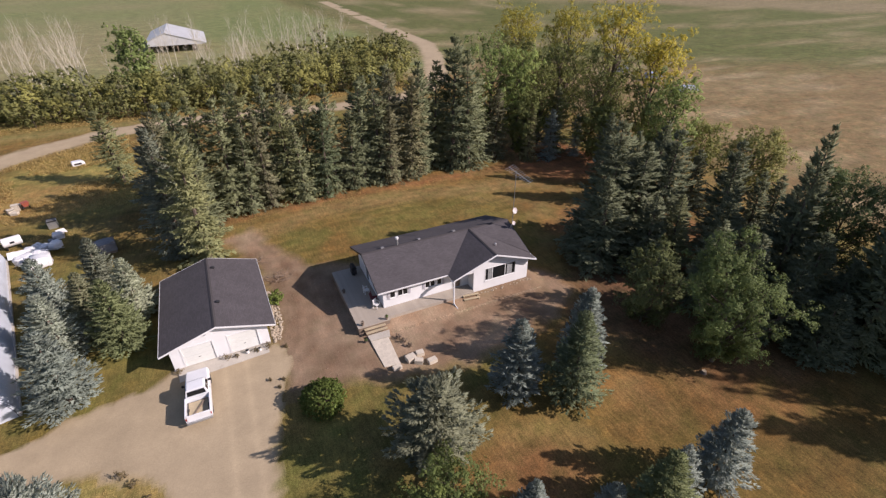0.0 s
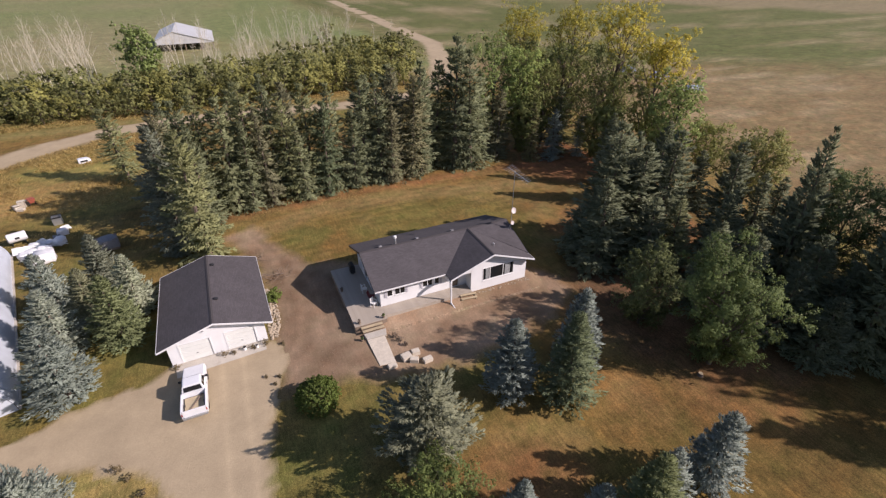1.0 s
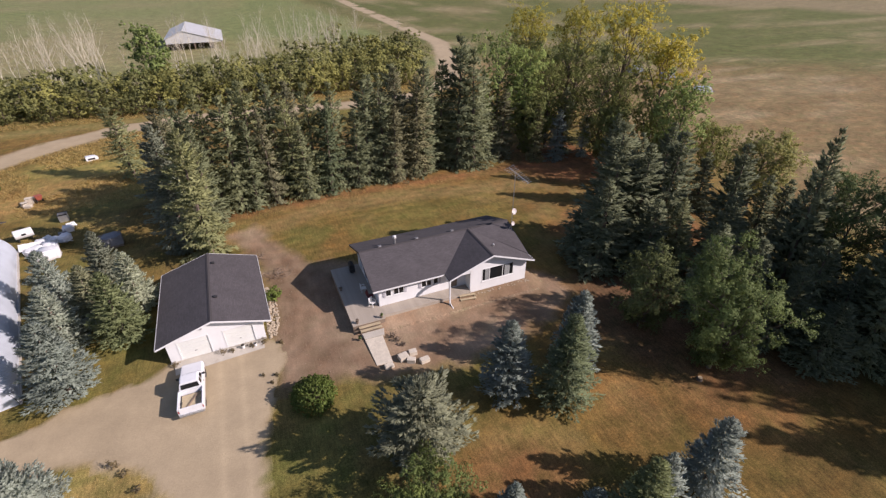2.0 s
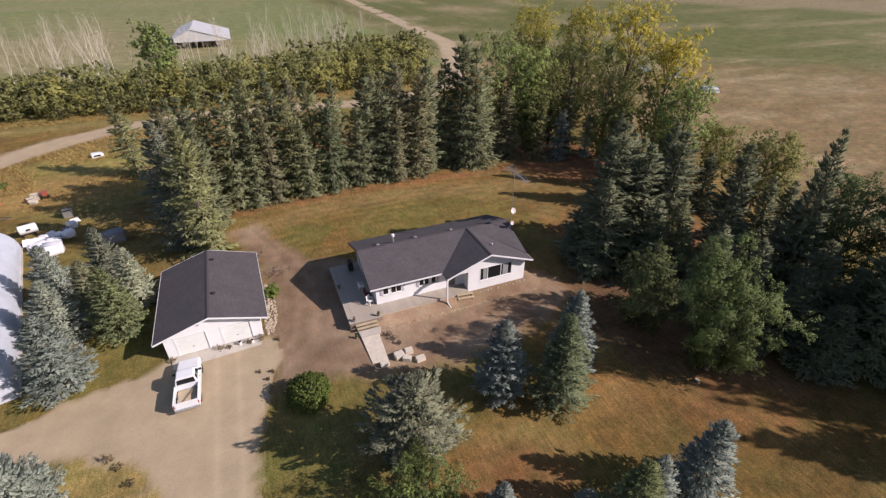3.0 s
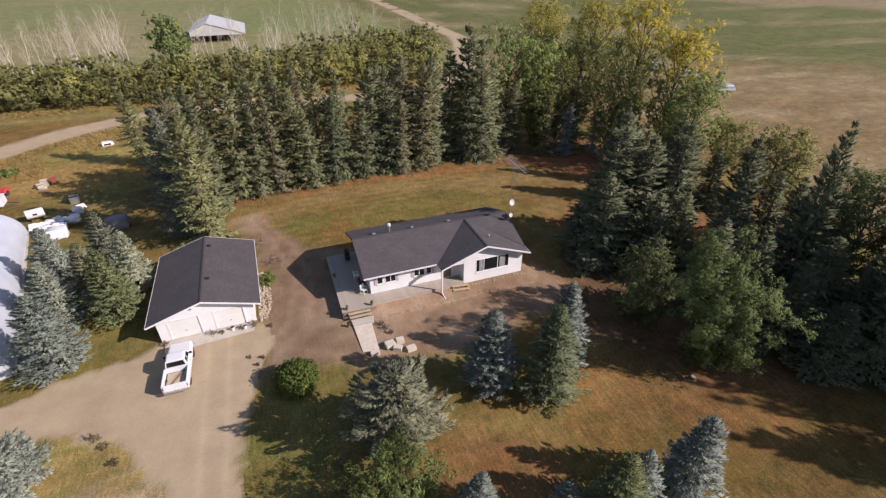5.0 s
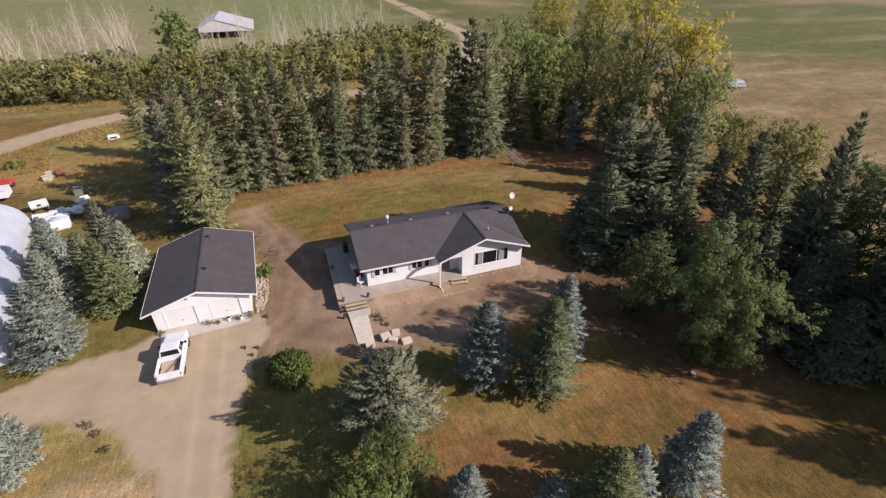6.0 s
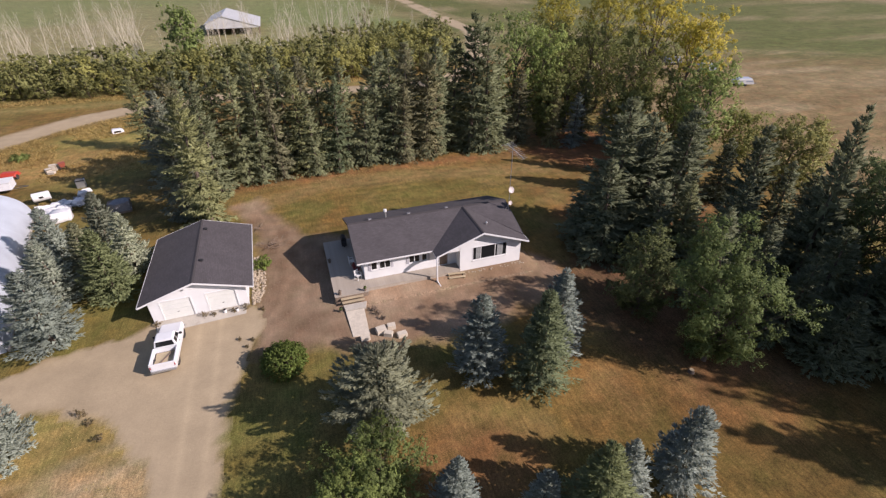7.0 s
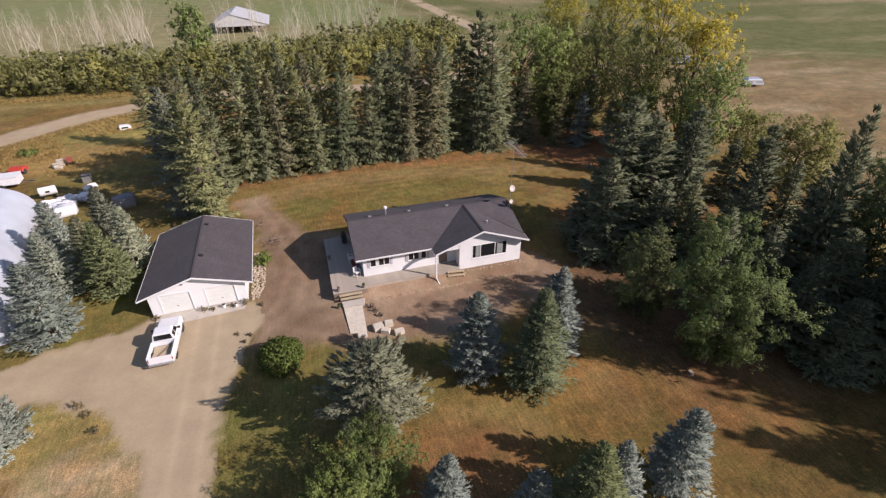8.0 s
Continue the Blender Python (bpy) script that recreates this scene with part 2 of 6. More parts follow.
# ---- building helpers ----
class Shape:
    """Collects faces for one mesh."""

    def __init__(self):
        self.v, self.f = [], []

    def poly(self, pts, faces):
        n = len(self.v)
        self.v += [tuple(p) for p in pts]
        self.f += [tuple(i + n for i in f) for f in faces]
        return self

    def box(self, x0, x1, y0, y1, z0, z1, m=None):
        p = [Vector((x, y, z)) for z in (z0, z1) for y in (y0, y1) for x in (x0, x1)]
        if m:
            p = [m @ q for q in p]
        return self.poly(p, [(0, 2, 3, 1), (4, 5, 7, 6), (0, 1, 5, 4), (2, 6, 7, 3), (0, 4, 6, 2), (1, 3, 7, 5)])

    def slab(self, pts, drop):
        """A flat piece whose top is pts (counter-clockwise from above), drop thick."""
        n = len(pts)
        low = [(x, y, z - drop) for x, y, z in pts]
        return self.poly(list(pts) + low, [tuple(range(n)), tuple(range(2 * n - 1, n - 1, -1))]
                         + [(i, n + i, n + (i + 1) % n, (i + 1) % n) for i in range(n)])

    def prism(self, pts, move):
        """A planar outline pts pushed along the vector move."""
        n = len(pts)
        far = [tuple(Vector(p) + Vector(move)) for p in pts]
        return self.poly(list(pts) + far, [tuple(range(n)), tuple(range(2 * n - 1, n - 1, -1))]
                         + [(i, n + i, n + (i + 1) % n, (i + 1) % n) for i in range(n)])

    def tube(self, path, radii, sides=6, caps=True):
        rings = []
        for i, p in enumerate(path):
            a = Vector(path[max(i - 1, 0)])
            b = Vector(path[min(i + 1, len(path) - 1)])
            q = (b - a).normalized().to_track_quat("Z", "Y")
            r = radii[i] if isinstance(radii, (list, tuple)) else radii
            rings.append([Vector(p) + q @ Vector((r * math.cos(2 * math.pi * k / sides), r * math.sin(2 * math.pi * k / sides), 0)) for k in range(sides)])
        n = len(rings)
        faces = [(i * sides + k, i * sides + (k + 1) % sides, (i + 1) * sides + (k + 1) % sides, (i + 1) * sides + k) for i in range(n - 1) for k in range(sides)]
        if caps:
            faces += [tuple(range(sides - 1, -1, -1)), tuple((n - 1) * sides + k for k in range(sides))]
        return self.poly([p for r in rings for p in r], faces)

    def mesh(self, name):
        me = bpy.data.meshes.new(name)
        me.from_pydata(self.v, [], self.f)
        me.update()
        return me


def thing(name, label, category, m=None, group="", kind=""):
    ob = new(name)
    ob.empty_display_size = 0.3
    if m:
        ob.matrix_basis = m
    return tagged(ob, label, category, group, kind)


def part(name, shape, material, parent=None, label="", m=None, bevel=0.0, smooth=False, weld=False):
    """One mesh object under a thing or a part."""
    me = shape if isinstance(shape, bpy.types.Mesh) else shape.mesh(name)
    if weld:
        bm = bmesh.new()
        bm.from_mesh(me)
        bmesh.ops.remove_doubles(bm, verts=bm.verts, dist=1e-4)
        bm.to_mesh(me)
        bm.free()
    if bevel:
        bm = bmesh.new()
        bm.from_mesh(me)
        bmesh.ops.remove_doubles(bm, verts=bm.verts, dist=1e-5)
        bmesh.ops.bevel(bm, geom=list(bm.edges), offset=bevel, segments=2, affect="EDGES", clamp_overlap=True)
        bm.to_mesh(me)
        bm.free()
    if material and not me.materials:
        me.materials.append(material)
    ob = new(name, me)
    ob.parent = parent
    if m:
        ob.matrix_basis = m
    if smooth:
        me.polygons.foreach_set("use_smooth", [True] * len(me.polygons))
    if label:
        tagged(ob, label)
    return ob


def solid(name, shape, material, label, category, kind="", m=None, bevel=0.0, smooth=False, group=""):
    """A one-mesh thing."""
    return tagged(part(name, shape, material, None, label, m, bevel, smooth), label, category, group, kind)


def flat_mesh(name, verts, faces):
    """A mesh out of number arrays: verts (n, 3), faces (m, k)."""
    me = bpy.data.meshes.new(name)
    k = faces.shape[1]
    me.vertices.add(len(verts))
    me.vertices.foreach_set("co", np.asarray(verts, np.float32).ravel())
    me.loops.add(faces.size)
    me.loops.foreach_set("vertex_index", faces.astype(np.int32).ravel())
    me.polygons.add(len(faces))
    me.polygons.foreach_set("loop_start", np.arange(0, faces.size, k, dtype=np.int32))
    me.update(calc_edges=True)
    return me


# ---- ground ----
def within(x, y, pts):
    """Signed distance to a polygon, negative inside."""
    d = np.full(x.shape, 1e9)
    inside = np.zeros(x.shape, bool)
    for (ax, ay), (bx, by) in zip(pts, pts[1:] + pts[:1]):
        ex, ey = bx - ax, by - ay
        u = np.clip(((x - ax) * ex + (y - ay) * ey) / (ex * ex + ey * ey), 0, 1)
        d = np.minimum(d, np.hypot(x - ax - u * ex, y - ay - u * ey))
        cross = (ay > y) != (by > y)
        inside ^= cross & (x < ex * (y - ay) / (ey if abs(ey) > 1e-9 else 1e-9) + ax)
    return np.where(inside, -d, d)


def along(x, y, pts, half):
    """Signed distance to a band along a line."""
    d = np.full(x.shape, 1e9)
    for (ax, ay), (bx, by) in zip(pts, pts[1:]):
        ex, ey = bx - ax, by - ay
        u = np.clip(((x - ax) * ex + (y - ay) * ey) / (ex * ex + ey * ey), 0, 1)
        d = np.minimum(d, np.hypot(x - ax - u * ex, y - ay - u * ey))
    return d - half


def wobble(x, y, scale, seed):
    """Smooth value noise, about -1 to 1."""
    r = np.random.RandomState(seed)
    tab = r.rand(64, 64) * 2 - 1
    u, v = x / scale, y / scale
    i, j = np.floor(u).astype(int), np.floor(v).astype(int)
    a, b = u - i, v - j
    a, b = a * a * (3 - 2 * a), b * b * (3 - 2 * b)
    g = lambda p, q: tab[p % 64, q % 64]
    return (g(i, j) * (1 - a) + g(i + 1, j) * a) * (1 - b) + (g(i, j + 1) * (1 - a) + g(i + 1, j + 1) * a) * b


def fade(d, soft):
    """1 inside, 0 outside, over a soft edge."""
    u = np.clip(0.5 - d / soft, 0, 1)
    return u * u * (3 - 2 * u)


DRIVE = [(-17.6, 1.0), (-9.3, 1.0), (-8.3, -2.5), (-9.6, -5.5), (-10.8, -8), (-11.2, -13), (-10.9, -17), (-10.5, -70), (-14.5, -70), (-14.8, -20),
         (-15.4, -14.5), (-16.6, -11.8), (-17.6, -10), (-18.6, -8.8), (-20.1, -7.9), (-24.5, -6.4), (-30, -7.2), (-70, -14), (-70, -9), (-28, -2.2), (-23.6, -0.9), (-19, 0.0)]
YARD = [(-9.3, 1), (-8.7, 8), (-9.6, 15), (-12.3, 22.5), (-9, 24), (-6.6, 16.5), (-4.2, 12.5), (0, 10.6), (4, 8), (15, 4), (19, 0), (19.5, -3.5), (15, -6.5),
        (10, -7.8), (5.5, -8.4), (-1.5, -7.2), (-5, -5.9), (-9.6, -5.6)]
ROAD = [(-110, 20), (-62, 42.5), (-55, 53.8), (-51, 59.6), (-46, 66.0), (-39.2, 72.2), (-32, 76.8), (-19, 80.0), (0, 79), (17, 77), (34, 78.5), (48, 92), (63, 128), (73, 158), (76.2, 211), (89.2, 395), (104, 800)]


def soil_colour(x, y):
    """Base colour and share of turf at places on the land."""
    dry, straw = np.array((0.166, 0.104, 0.033)), np.array((0.22, 0.15, 0.063))
    green, rust = np.array((0.138, 0.124, 0.036)), np.array((0.235, 0.105, 0.05))
    n1, n2, n3 = wobble(x, y, 7.0, 1), wobble(x, y, 2.3, 2), wobble(x, y, 17.0, 3)
    c = np.empty((*x.shape, 3))
    c[:] = dry
    mix = lambda c, k, a: c * (1 - a[..., None]) + np.array(k) * a[..., None]
    c = mix(c, green, np.clip(0.45 * n1 + 0.35 * n3 + 0.25, 0, 0.8))
    c = mix(c, straw, np.clip(0.5 * n2 - 0.15 * n3, 0, 0.6))
    # greener strips beside the drive, behind the house and by the parked truck
    for px, py, rad, a in ((-3.5, 19.5, 2.6, 0.75), (-22, 0.5, 5, 0.55), (-9, -14, 4.5, 0.6), (-3, -8.6, 3.5, 0.5), (8, 17, 6, 0.35), (8, -9.6, 4, 0.4)):
        c = mix(c, green, a * fade(np.hypot(x - px, y - py) + 1.2 * n2 - rad, 3.0))
    for px, py, rad, a in ((-30, 50, 9, 0.75), (-33, 60, 8, 0.7), (-42, 55, 5, 0.5), (-27, 43, 5, 0.6)):
        c = mix(c, np.array((0.255, 0.208, 0.064)), a * fade(np.hypot(x - px, y - py) + 1.6 * n2 - rad, 5.0))
    # rusty needle litter under the spruces
    for px, py, rad, a in ((23.5, -20, 4.5, 0.95), (16, -18, 4.0, 0.35), (4, -19.5, 4, 0.55), (28, -12, 9, 0.5), (34, 2, 10, 0.6), (40, 27, 8, 0.85), (-22, -16, 4, 0.2)):
        c = mix(c, rust, a * fade(np.hypot(x - px, y - py) + 1.5 * n2 - rad, 4.0))
    c = mix(c, rust, 0.6 * fade(np.abs(y - 28.5 + 0.02 * (x - 8) ** 2 * 0.1) + 0.8 * n2 - 1.3, 3.0) * fade(np.abs(x - 12) - 26, 6))
    c = mix(c, np.array((0.285, 0.18, 0.066)), 0.8 * fade(np.hypot((x + 36) / 1.5, y - 46) + 2 * n2 - 6.5, 5.0))
    # lawn mixed darker towards the southeast
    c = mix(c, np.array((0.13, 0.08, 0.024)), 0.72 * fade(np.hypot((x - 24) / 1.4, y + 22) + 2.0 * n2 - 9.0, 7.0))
    # dark needle litter, its tone also deepening the shade under the eastern trees
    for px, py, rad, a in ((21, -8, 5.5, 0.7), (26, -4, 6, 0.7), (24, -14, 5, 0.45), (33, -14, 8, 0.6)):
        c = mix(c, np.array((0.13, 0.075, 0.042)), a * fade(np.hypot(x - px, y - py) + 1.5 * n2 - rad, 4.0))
    # trodden path between spruce row and house
    c = mix(c, straw * 1.05, 0.75 * fade(along(x, y, [(-12, 21), (0, 25.5), (14, 24.5), (30, 21)], 1.8) + 0.7 * n2, 2.5))
    # grass island in the drive's fork, and the worn corner below it
    c = mix(c, np.array((0.27, 0.205, 0.075)), 0.75 * fade(np.hypot((x + 20.5) / 1.3, y + 10.0) + 0.6 * n2 - 3.5, 2.5))
    c = mix(c, np.array((0.31, 0.225, 0.125)), 0.8 * fade(np.hypot((x + 18.5) / 2.0, y + 14.0) + 0.8 * n2 - 2.2, 1.6))
    for line in ([(-26, -12.4), (-20.7, -11.9), (-17.5, -10.9), (-15, -10.6)], [(-24, -15.0), (-18.5, -13.6), (-15.5, -12.4)]):
        c = mix(c, np.array((0.36, 0.28, 0.17)), 0.7 * fade(along(x, y, line, 0.15), 0.7))
    mown = 0.09 * np.sin(6.2832 * (y + 0.004 * (x - 8) ** 2 + 0.3 * n1) / 1.5) * fade(np.abs(y - 20) - 7, 4) * fade(np.abs(x - 10) - 18, 6)
    c = c * (1 + mown[..., None])
    c = mix(c, np.array((0.24, 0.17, 0.112)), fade(within(x, y, YARD) + 0.8, 1.2))
    turf = np.ones(x.shape)
    # fields
    far = fade(-(y - 100 - 0.05 * x), 18) * fade(x - 62 - 0.05 * y, 14)
    east = fade(-(x - 62 - 4 * n1), 16)
    field = np.array((0.155, 0.175, 0.068))
    tan = np.array((0.195, 0.137, 0.066))
    n4, n5 = wobble(x, y * 2.5, 26.0, 5), wobble(x, y * 2, 70.0, 6)
    c = mix(c, field, far)
    c = mix(c, np.array((0.25, 0.2, 0.1)), far * np.clip(0.55 * n5 + 0.35 * n4, 0, 0.6))
    # western field mixed paler: straw, with distant haze put into the colour
    c = mix(c, np.array((0.215, 0.19, 0.1)), far * np.clip(0.45 + 0.4 * n5 + 0.2 * n4, 0, 0.75) * fade(x + 15, 60))
    c = mix(c, tan, east)
    back = east * fade(-(x * 0.75 + y - 168 + 16 * n4 + 14 * n5), 60)
    c = mix(c, np.array((0.105, 0.112, 0.037)), back)
    c = mix(c, np.array((0.225, 0.172, 0.092)), east * np.clip(0.8 * n4 - 0.1, 0, 0.55))
    n6 = wobble(x * 0.6, y * 1.5, 8.0, 7)
    c = mix(c, np.array((0.31, 0.24, 0.145)), east * np.clip(1.1 * n6 + 0.5 * n4 - 0.3, 0, 0.5))
    strip = fade(-(x + 0.5 * y - 440), 20)
    c = mix(c, np.array((0.22, 0.172, 0.1)), 0.9 * strip * east * fade(x + 0.5 * y - 560, 60))
    verge = fade(np.abs(y - 84.5 - 0.03 * x) - 2.5, 4) * fade(x - 40, 10)
    c = mix(c, np.array((0.235, 0.185, 0.072)), 0.8 * verge)
    tangle = fade(np.abs(y - 150) - 46, 24) * fade(x - 30, 20)
    c = mix(c, np.array((0.225, 0.195, 0.097)), np.clip(0.65 + 0.35 * n1, 0, 1) * tangle)
    margin = fade(np.abs(y - 105) - 6, 8) * fade(np.abs(x + 10) - 75, 20)
    c = mix(c, np.array((0.3, 0.23, 0.13)), 0.7 * margin)
    return c, turf


def shade_soil(me, x, y, c, turf):
    a = me.color_attributes.new("soil", "FLOAT_COLOR", "POINT")
    a.data.foreach_set("color", np.concatenate([c, np.ones((*x.shape, 1))], -1).astype(np.float32).ravel())
    b = me.attributes.new("turf", "FLOAT", "POINT")
    b.data.foreach_set("value", turf.astype(np.float32).ravel())


def spaced(low, high, step, out):
    """Even steps between low and high, growing beyond them to +-out."""
    mid = list(np.arange(low, high + step, step))
    left, right, s = [], [], step
    a, b = low, mid[-1]
    while b < out:
        s *= 1.12
        a, b = a - s, b + s
        left.append(a), right.append(b)
    return np.array(left[::-1] + mid + right)


def lie(x, y):
    """Height of the land: level by the buildings, slightly uneven on the lawn."""
    near = np.clip((np.hypot((x - 1) / 22, (y - 3) / 14) - 1) * 1.2, 0, 1)
    d = np.maximum(within(x, y, [(0.9, -0.62), (16.1, -0.5), (16.3, 3.0), (0.9, 3.0)]), 0)
    bank = np.clip(1 - d / 1.9, 0, 1)
    return near * (0.10 * wobble(x, y, 9.0, 11) + 0.03 * wobble(x, y, 2.0, 12)) + 0.5 * bank * bank * (3 - 2 * bank)


def grid_faces(nx, ny):
    i = np.arange((nx - 1) * (ny - 1))
    a = (i // (nx - 1)) * nx + i % (nx - 1)
    return np.stack([a, a + 1, a + nx + 1, a + nx], 1)


def land():
    xs, ys = spaced(-52, 62, 0.7, 3800), spaced(-34, 60, 0.7, 3800)
    x, y = np.meshgrid(xs, ys)
    me = flat_mesh("ground", np.stack([x, y, lie(x, y)], -1).reshape(-1, 3), grid_faces(len(xs), len(ys)))
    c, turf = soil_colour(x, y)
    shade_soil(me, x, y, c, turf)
    me.polygons.foreach_set("use_smooth", [True] * len(me.polygons))
    solid("ground", me, SOIL, "dry autumn lawn and fields, green, straw and rust patched", "ground", "structure")


def laid(name, label, category, box, step, dist, colour, soft, lift, grain=0.0):
    """A sheet of gravel or bare soil that feathers out into the grass."""
    xs, ys = np.arange(box[0], box[1], step), np.arange(box[2], box[3], step)
    x, y = np.meshgrid(xs, ys)
    d = dist(x, y) + 0.45 * wobble(x, y, 1.3, 21) + 0.25 * wobble(x, y, 0.6, 22)
    f = grid_faces(len(xs), len(ys))
    f = f[(d.ravel()[f] < soft * 0.5 + 0.1).any(1)]
    used, f2 = np.unique(f, return_inverse=True)
    px, py = x.ravel()[used], y.ravel()[used]
    a = fade(d.ravel()[used], soft)
    rise = lift * np.clip(3 * a, 0, 1) - 0.02 * (1 - np.clip(8 * a, 0, 1))
    me = flat_mesh(name, np.stack([px, py, lie(px, py) + rise], -1), f2.reshape(f.shape))
    base, turf = soil_colour(px, py)
    mine = colour(px, py)
    shade_soil(me, px, py, base * (1 - a[:, None]) + mine * a[:, None], 1 - a * (1 - grain))
    me.polygons.foreach_set("use_smooth", [True] * len(me.polygons))
    solid(name, me, SOIL, label, category, "structure")


def gravel_colour(x, y):
    g = np.array((0.365, 0.29, 0.19)) * (1 + 0.06 * wobble(x, y, 4.1, 31) + 0.04 * wobble(x, y, 0.9, 32))[:, None]
    wheel = fade(np.abs(np.abs(x + 12.8) - 0.8) - 0.2, 0.6) * 0.12
    return g * (1 + wheel)[:, None]


def dirt_colour(x, y):
    a = np.clip(0.5 + 0.45 * wobble(x, y, 3.3, 33) + 0.35 * wobble(x, y, 1.1, 34), 0, 1)[:, None]
    c = np.array((0.195, 0.126, 0.078)) * a + np.array((0.31, 0.222, 0.147)) * (1 - a)
    west = fade(x + 2.8, 2.0)
    tracks = sum(fade(along(x, y, line, 0.28) + 0.15 * wobble(x, y, 0.9, 35), 0.5) for line in (
        [(-9.5, -3.2), (-6.9, 0.5), (-6.0, 6), (-7.4, 15), (-10, 22)], [(-8.6, -4.2), (-5.4, -0.2), (-4.3, 6), (-5.6, 14), (-9, 22.5)], [(-9, -2), (-5, -4.6), (-2.4, -6.2)]))
    return c * (1 - 0.14 * west + 0.16 * np.clip(tracks, 0, 1))[:, None]


land()
laid("driveway", "pale packed gravel driveway and turning area", "driveway", (-56, -7, -60, 2.5), 0.4,
     lambda x, y: within(x, y, DRIVE), gravel_colour, 0.7, 0.03)
laid("dirt_yard", "bare brown soil round the house", "bare soil", (-14, 22, -10.5, 26), 0.4,
     lambda x, y: within(x, y, YARD), dirt_colour, 2.2, 0.018, 0.4)
laid("road", "pale gravel farm road curving past the hedge", "road", (-110, 100, 18, 420), 1.1,
     lambda x, y: along(x, y, ROAD, 3.4 + 0.004 * np.maximum(y - 100, 0)), gravel_colour, 1.8, 0.04)


# ---- plants ----
def spindles(base, axis, length, width, rng):
    """Many slim three-sided shoots as one mesh's arrays."""
    n = len(base)
    axis = axis / np.linalg.norm(axis, axis=1, keepdims=True)
    help_ = np.where(np.abs(axis[:, 2:3]) > 0.9, np.array([[1.0, 0, 0]]), np.array([[0, 0, 1.0]]))
    u = np.cross(axis, help_)
    u /= np.linalg.norm(u, axis=1, keepdims=True)
    w = np.cross(axis, u)
    spin = rng.rand(n) * 6.28
    mid = base + axis * (length * 0.42)[:, None]
    ring = [mid + (u * np.cos(spin + k * 2.0944)[:, None] + w * np.sin(spin + k * 2.0944)[:, None]) * width[:, None] for k in range(3)]
    v = np.stack([base, *ring, base + axis * length[:, None]], 1).reshape(-1, 3)
    o = (np.arange(n) * 5)[:, None]
    tri = np.array([(0, 2, 1), (0, 3, 2), (0, 1, 3), (4, 1, 2), (4, 2, 3), (4, 3, 1)])
    return v, (o[:, :, None] + tri[None]).reshape(-1, 3)


def plant_mesh(name, v, faces, soft):
    """A mesh of many leaves whose shading leans towards the shape of their clumps (soft: a direction for each vertex)."""
    g = np.cross(v[faces[:, 1]] - v[faces[:, 0]], v[faces[:, 2]] - v[faces[:, 0]])
    back = (g * soft[faces[:, 0]]).sum(1) < 0
    faces = faces.copy()
    faces[back] = faces[back][:, ::-1]
    g[back] *= -1
    g /= np.linalg.norm(g, axis=1, keepdims=True) + 1e-9
    own = np.zeros_like(v)
    for k in range(3):
        np.add.at(own, faces[:, k], g)
    own /= np.linalg.norm(own, axis=1, keepdims=True) + 1e-9
    n = soft / (np.linalg.norm(soft, axis=1, keepdims=True) + 1e-9) * 0.8 + own * 0.25
    n /= np.linalg.norm(n, axis=1, keepdims=True) + 1e-9
    me = flat_mesh(name, v, faces)
    me.polygons.foreach_set("use_smooth", [True] * len(me.polygons))
    me.normals_split_custom_set_from_vertices(n.tolist())
    return me


def unit(q):
    return q / (np.linalg.norm(q, axis=-1, keepdims=True) + 1e-9)


